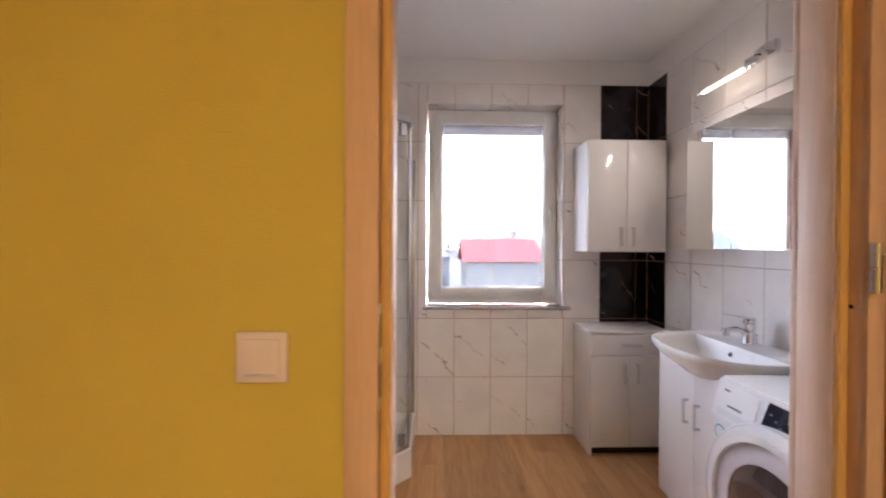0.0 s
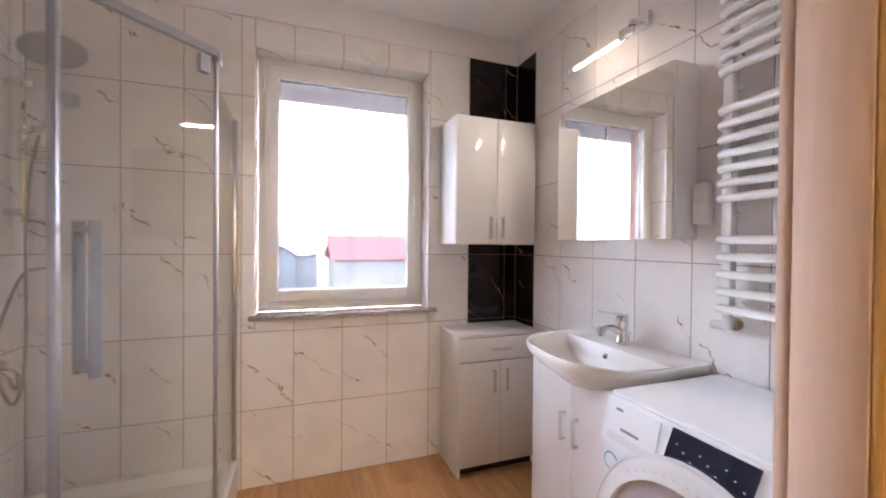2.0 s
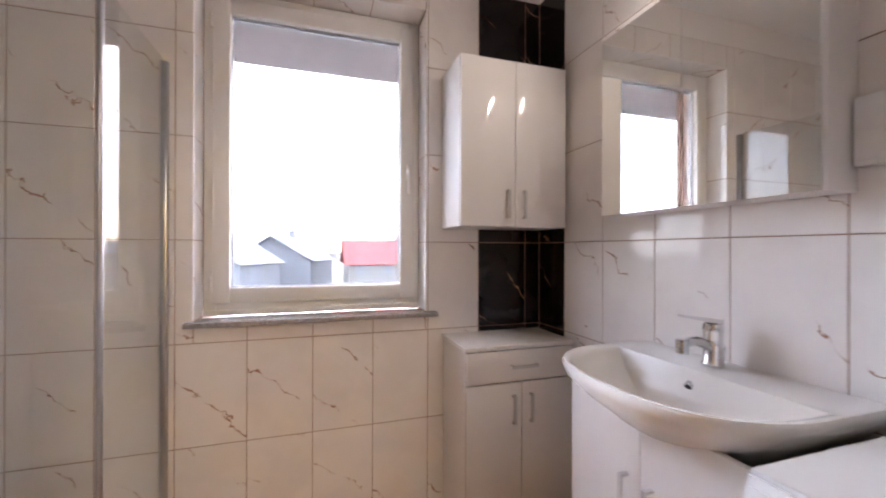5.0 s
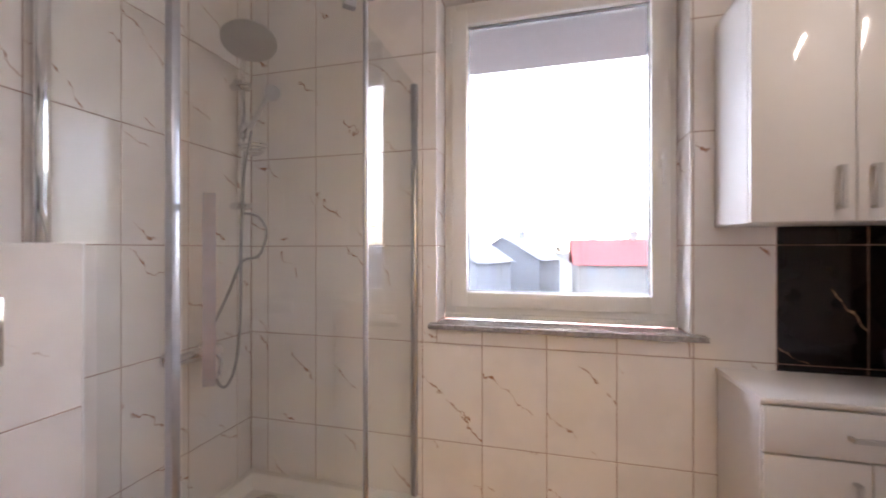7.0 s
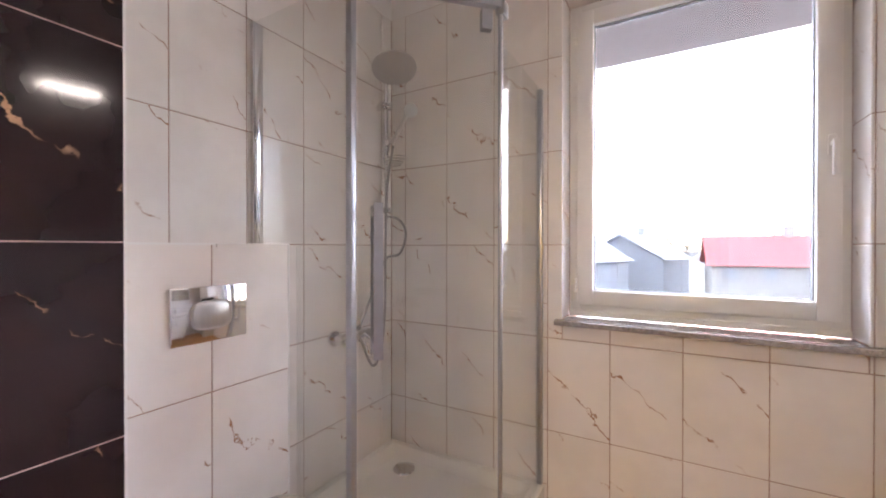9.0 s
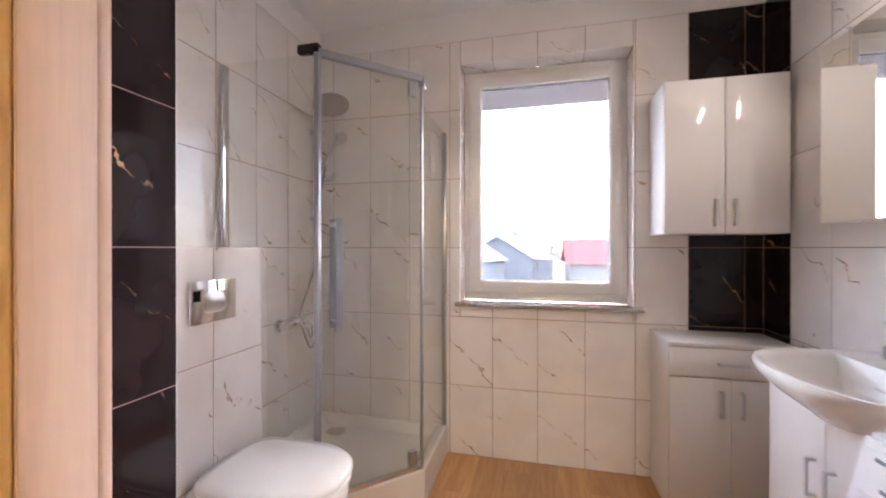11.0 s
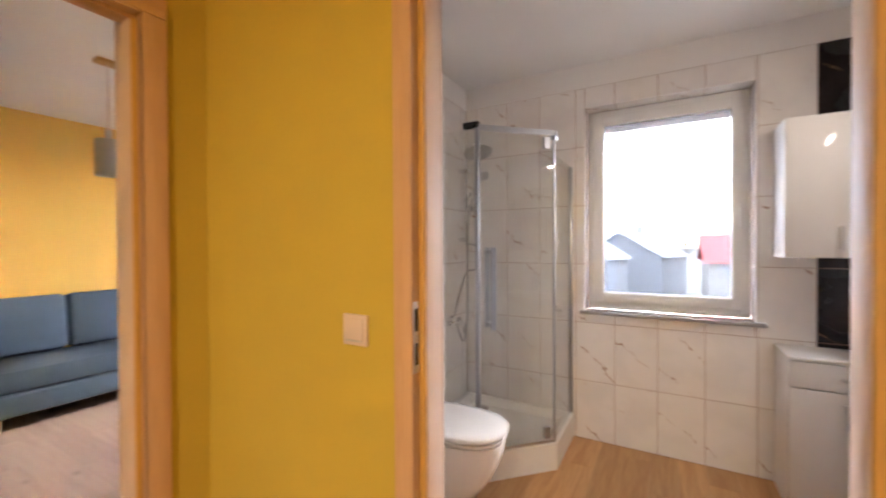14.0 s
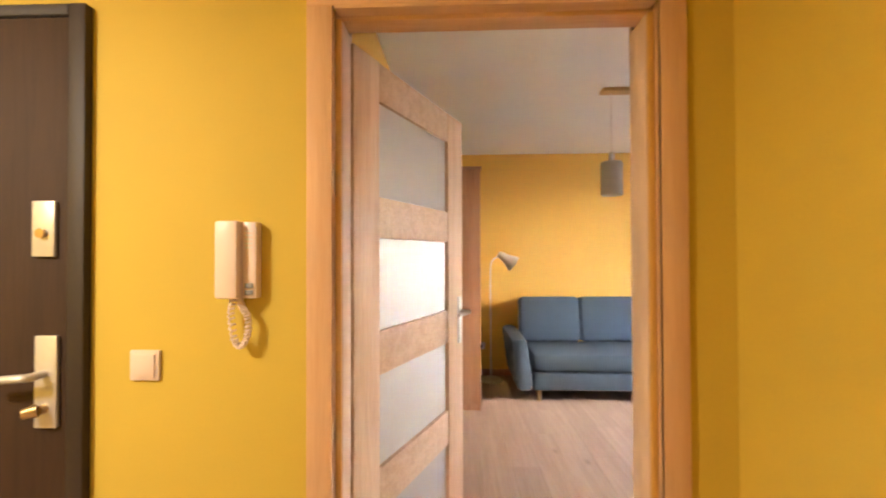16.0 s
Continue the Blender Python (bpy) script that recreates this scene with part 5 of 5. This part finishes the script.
def bare_tree(x, y, h):
    t = thing("tree", (x, y, GZ), "bare winter tree behind the houses", "tree", "distant bare trees")
    bm = tube(bmesh.new(), [(x, y, GZ), (x + 0.1, y, GZ + h * 0.45)], 0.2, 6)
    part("trunk", bm, M_TWIG, t)
    cr = bmesh.new()
    for k in range(40):
        a, el, ln = random.uniform(0, 6.28), random.uniform(0.3, 1.4), random.uniform(0.25, 0.55) * h
        b0 = Vector((x, y, GZ + h * random.uniform(0.3, 0.5)))
        d = Vector((math.cos(a) * math.cos(el), math.sin(a) * math.cos(el), math.sin(el)))
        mid = b0 + d * ln * 0.5
        tip = b0 + d * ln + Vector((0, 0, 0.1 * ln))
        tube(cr, [b0, mid, tip], 0.05, 4)
        for j in range(5):
            q = mid.lerp(tip, random.random())
            tube(cr, [q, q + Vector((random.uniform(-1, 1), random.uniform(-1, 1), random.uniform(0, 1.2))) * ln * 0.3], 0.03, 3)
    part("crown", cr, M_TWIG, t, smooth=0)


for x, y, h in ((14, 66, 12), (8, 70, 10), (20, 72, 11), (-2, 78, 10), (-12, 74, 11), (28, 70, 10), (3, 80, 13), (-20, 70, 9), (11, 62, 9)):
    bare_tree(x, y, h)


# ---- floors and tiles ----
MESHES = {}


def slab_mesh(name, w, h, th, edge, material):
    """A thin piece whose face lies at z = 0, with eased edges and an open back."""
    key = (name, round(w, 3), round(h, 3))
    if key not in MESHES:
        a, b, e = w / 2, h / 2, edge
        v = [(-a, -b, -th), (a, -b, -th), (a, b, -th), (-a, b, -th), (-a, -b, -e), (a, -b, -e), (a, b, -e), (-a, b, -e),
             (-a + e, -b + e, 0), (a - e, -b + e, 0), (a - e, b - e, 0), (-a + e, b - e, 0)]
        f = [(i, (i + 1) % 4, 4 + (i + 1) % 4, 4 + i) for i in range(4)] + [(4 + i, 4 + (i + 1) % 4, 8 + (i + 1) % 4, 8 + i) for i in range(4)] + [(8, 9, 10, 11)]
        me = bpy.data.meshes.new(name)
        me.from_pydata(v, [], f)
        me.materials.append(material)
        MESHES[key] = me
    return MESHES[key]


def lay(name, parent, m, w, h, th, edge, material):
    o = new(name, slab_mesh(name + material.name, w, h, th, edge, material))
    o.name = name
    o.parent = parent
    o.matrix_parent_inverse = parent.matrix_basis.inverted()
    o.matrix_basis = m
    return o


def tile_wall(parent, face, us, zs, material, hole=None, joint=0.003):
    """Lays tiles between the given joints. face(u, z) gives the pose of a tile's middle."""
    for u0, u1 in zip(us, us[1:]):
        for z0, z1 in zip(zs, zs[1:]):
            pieces = [(u0, u1, z0, z1)]
            if hole:
                a, b, c, d = hole
                if u0 < b and u1 > a and z0 < d and z1 > c:
                    pieces = []
                    if u0 < a:
                        pieces.append((u0, a, z0, z1))
                    if u1 > b:
                        pieces.append((b, u1, z0, z1))
                    lo, hi = max(u0, a), min(u1, b)
                    if z0 < c:
                        pieces.append((lo, hi, z0, c))
                    if z1 > d:
                        pieces.append((lo, hi, d, z1))
            for p, q, s, t in pieces:
                if q - p > 0.005 and t - s > 0.005:
                    lay("tile", parent, face((p + q) / 2, (s + t) / 2) @ pose(0, 0, random.uniform(-0.0006, 0.0)), q - p - joint, t - s - joint, 0.009, 0.0012, material)


NAMED = {o.name: o for o in scene.objects}
ZS = [0.0, 0.4, 0.8, 1.2, 1.6, 2.0, 2.4]
north = lambda u, z: pose(u, N, z, 90, 0, 0)
west = lambda x: (lambda u, z: pose(x, u, z, 90, 0, 90))
east = lambda u, z: pose(R, u, z, 90, 0, -90)
back = lambda y: (lambda u, z: pose(u, y, z, 90, 0, 180))
tile_wall(NAMED["wall_north"], north, [L] + [-0.8 + 0.25 * k for k in range(9)], ZS, M_TILE, (WX0, WX1, WZ0 - 0.02, WZ1))
tile_wall(NAMED["wall_north"], north, [1.2, 1.45, R], ZS, M_BLACK)
tile_wall(NAMED["wall_east"], east, [DW1, 0.94, 1.19, 1.44, 1.69, 1.94, 2.19, 2.44], ZS, M_TILE)
tile_wall(NAMED["wall_east"], east, [2.44, N], ZS, M_BLACK)
tile_wall(NAMED["wall_west"], west(L), [1.331, 1.565, 1.815, 2.065, 2.315, 2.565, N], ZS, M_TILE)
tile_wall(NAMED["wall_cistern"], west(LF), [1.331, 1.56, 1.807], [0, 0.4, 0.8, 1.2], M_TILE)
tile_wall(NAMED["wall_cistern"], back(1.807), [L, LF], [0, 0.4, 0.8, 1.2], M_TILE)
tile_wall(NAMED["wall_cistern"], lambda u, z: pose((L + LF) / 2, u, 1.2), [1.331, 1.56, 1.807], [0, LF - L], M_TILE)
tile_wall(NAMED["wall_pillar"], west(LB), [DW1, 0.804, 1.054, 1.331], ZS, M_BLACK)
tile_wall(NAMED["wall_pillar"], back(1.331), [L, LB], ZS, M_TILE)
# window reveal
tile_wall(NAMED["wall_north"], lambda u, z: pose(WX0, u, z, 90, 0, 90), [N + 0.002, 2.79], [WZ0, 1.2, 1.6, 2.0, WZ1], M_TILE)
tile_wall(NAMED["wall_north"], lambda u, z: pose(WX1, u, z, 90, 0, -90), [N + 0.002, 2.79], [WZ0, 1.2, 1.6, 2.0, WZ1], M_TILE)
tile_wall(NAMED["wall_north"], lambda u, z: pose(u, z, WZ1, 180, 0, 0), [WX0, 0.2, 0.45, 0.7, WX1], [N + 0.002, 2.79], M_TILE)


def planks(parent, x0, x1, y0, y1, wide, long, along, material):
    """Floor boards in staggered rows."""
    a0, a1, b0, b1 = (y0, y1, x0, x1) if along == "Y" else (x0, x1, y0, y1)
    row, b = 0, b0
    while b < b1 - 0.01:
        e = min(b + wide, b1)
        a = a0 - long * ((row * 0.37) % 1.0)
        while a < a1:
            s, t = max(a, a0), min(a + long, a1)
            if t - s > 0.02:
                m = pose((b + e) / 2, (s + t) / 2, 0) if along == "Y" else pose((s + t) / 2, (b + e) / 2, 0)
                w, h = (e - b, t - s) if along == "Y" else (t - s, e - b)
                lay("plank", parent, m, w - 0.0008, h - 0.0008, 0.009, 0.0006, material)
            a += long
        b, row = e, row + 1


planks(NAMED["floor"], L, R, DW0 + 0.06, N, 0.145, 0.9, "Y", M_OAK)
planks(NAMED["floor_hall"], HX - 0.12, HE, HS, DW0 + 0.06, 0.19, 1.28, "X", M_OAK_PALE)
planks(NAMED["floor_living"], LW, HX - 0.12, LS, LN, 0.19, 1.28, "X", M_OAK_PALE)
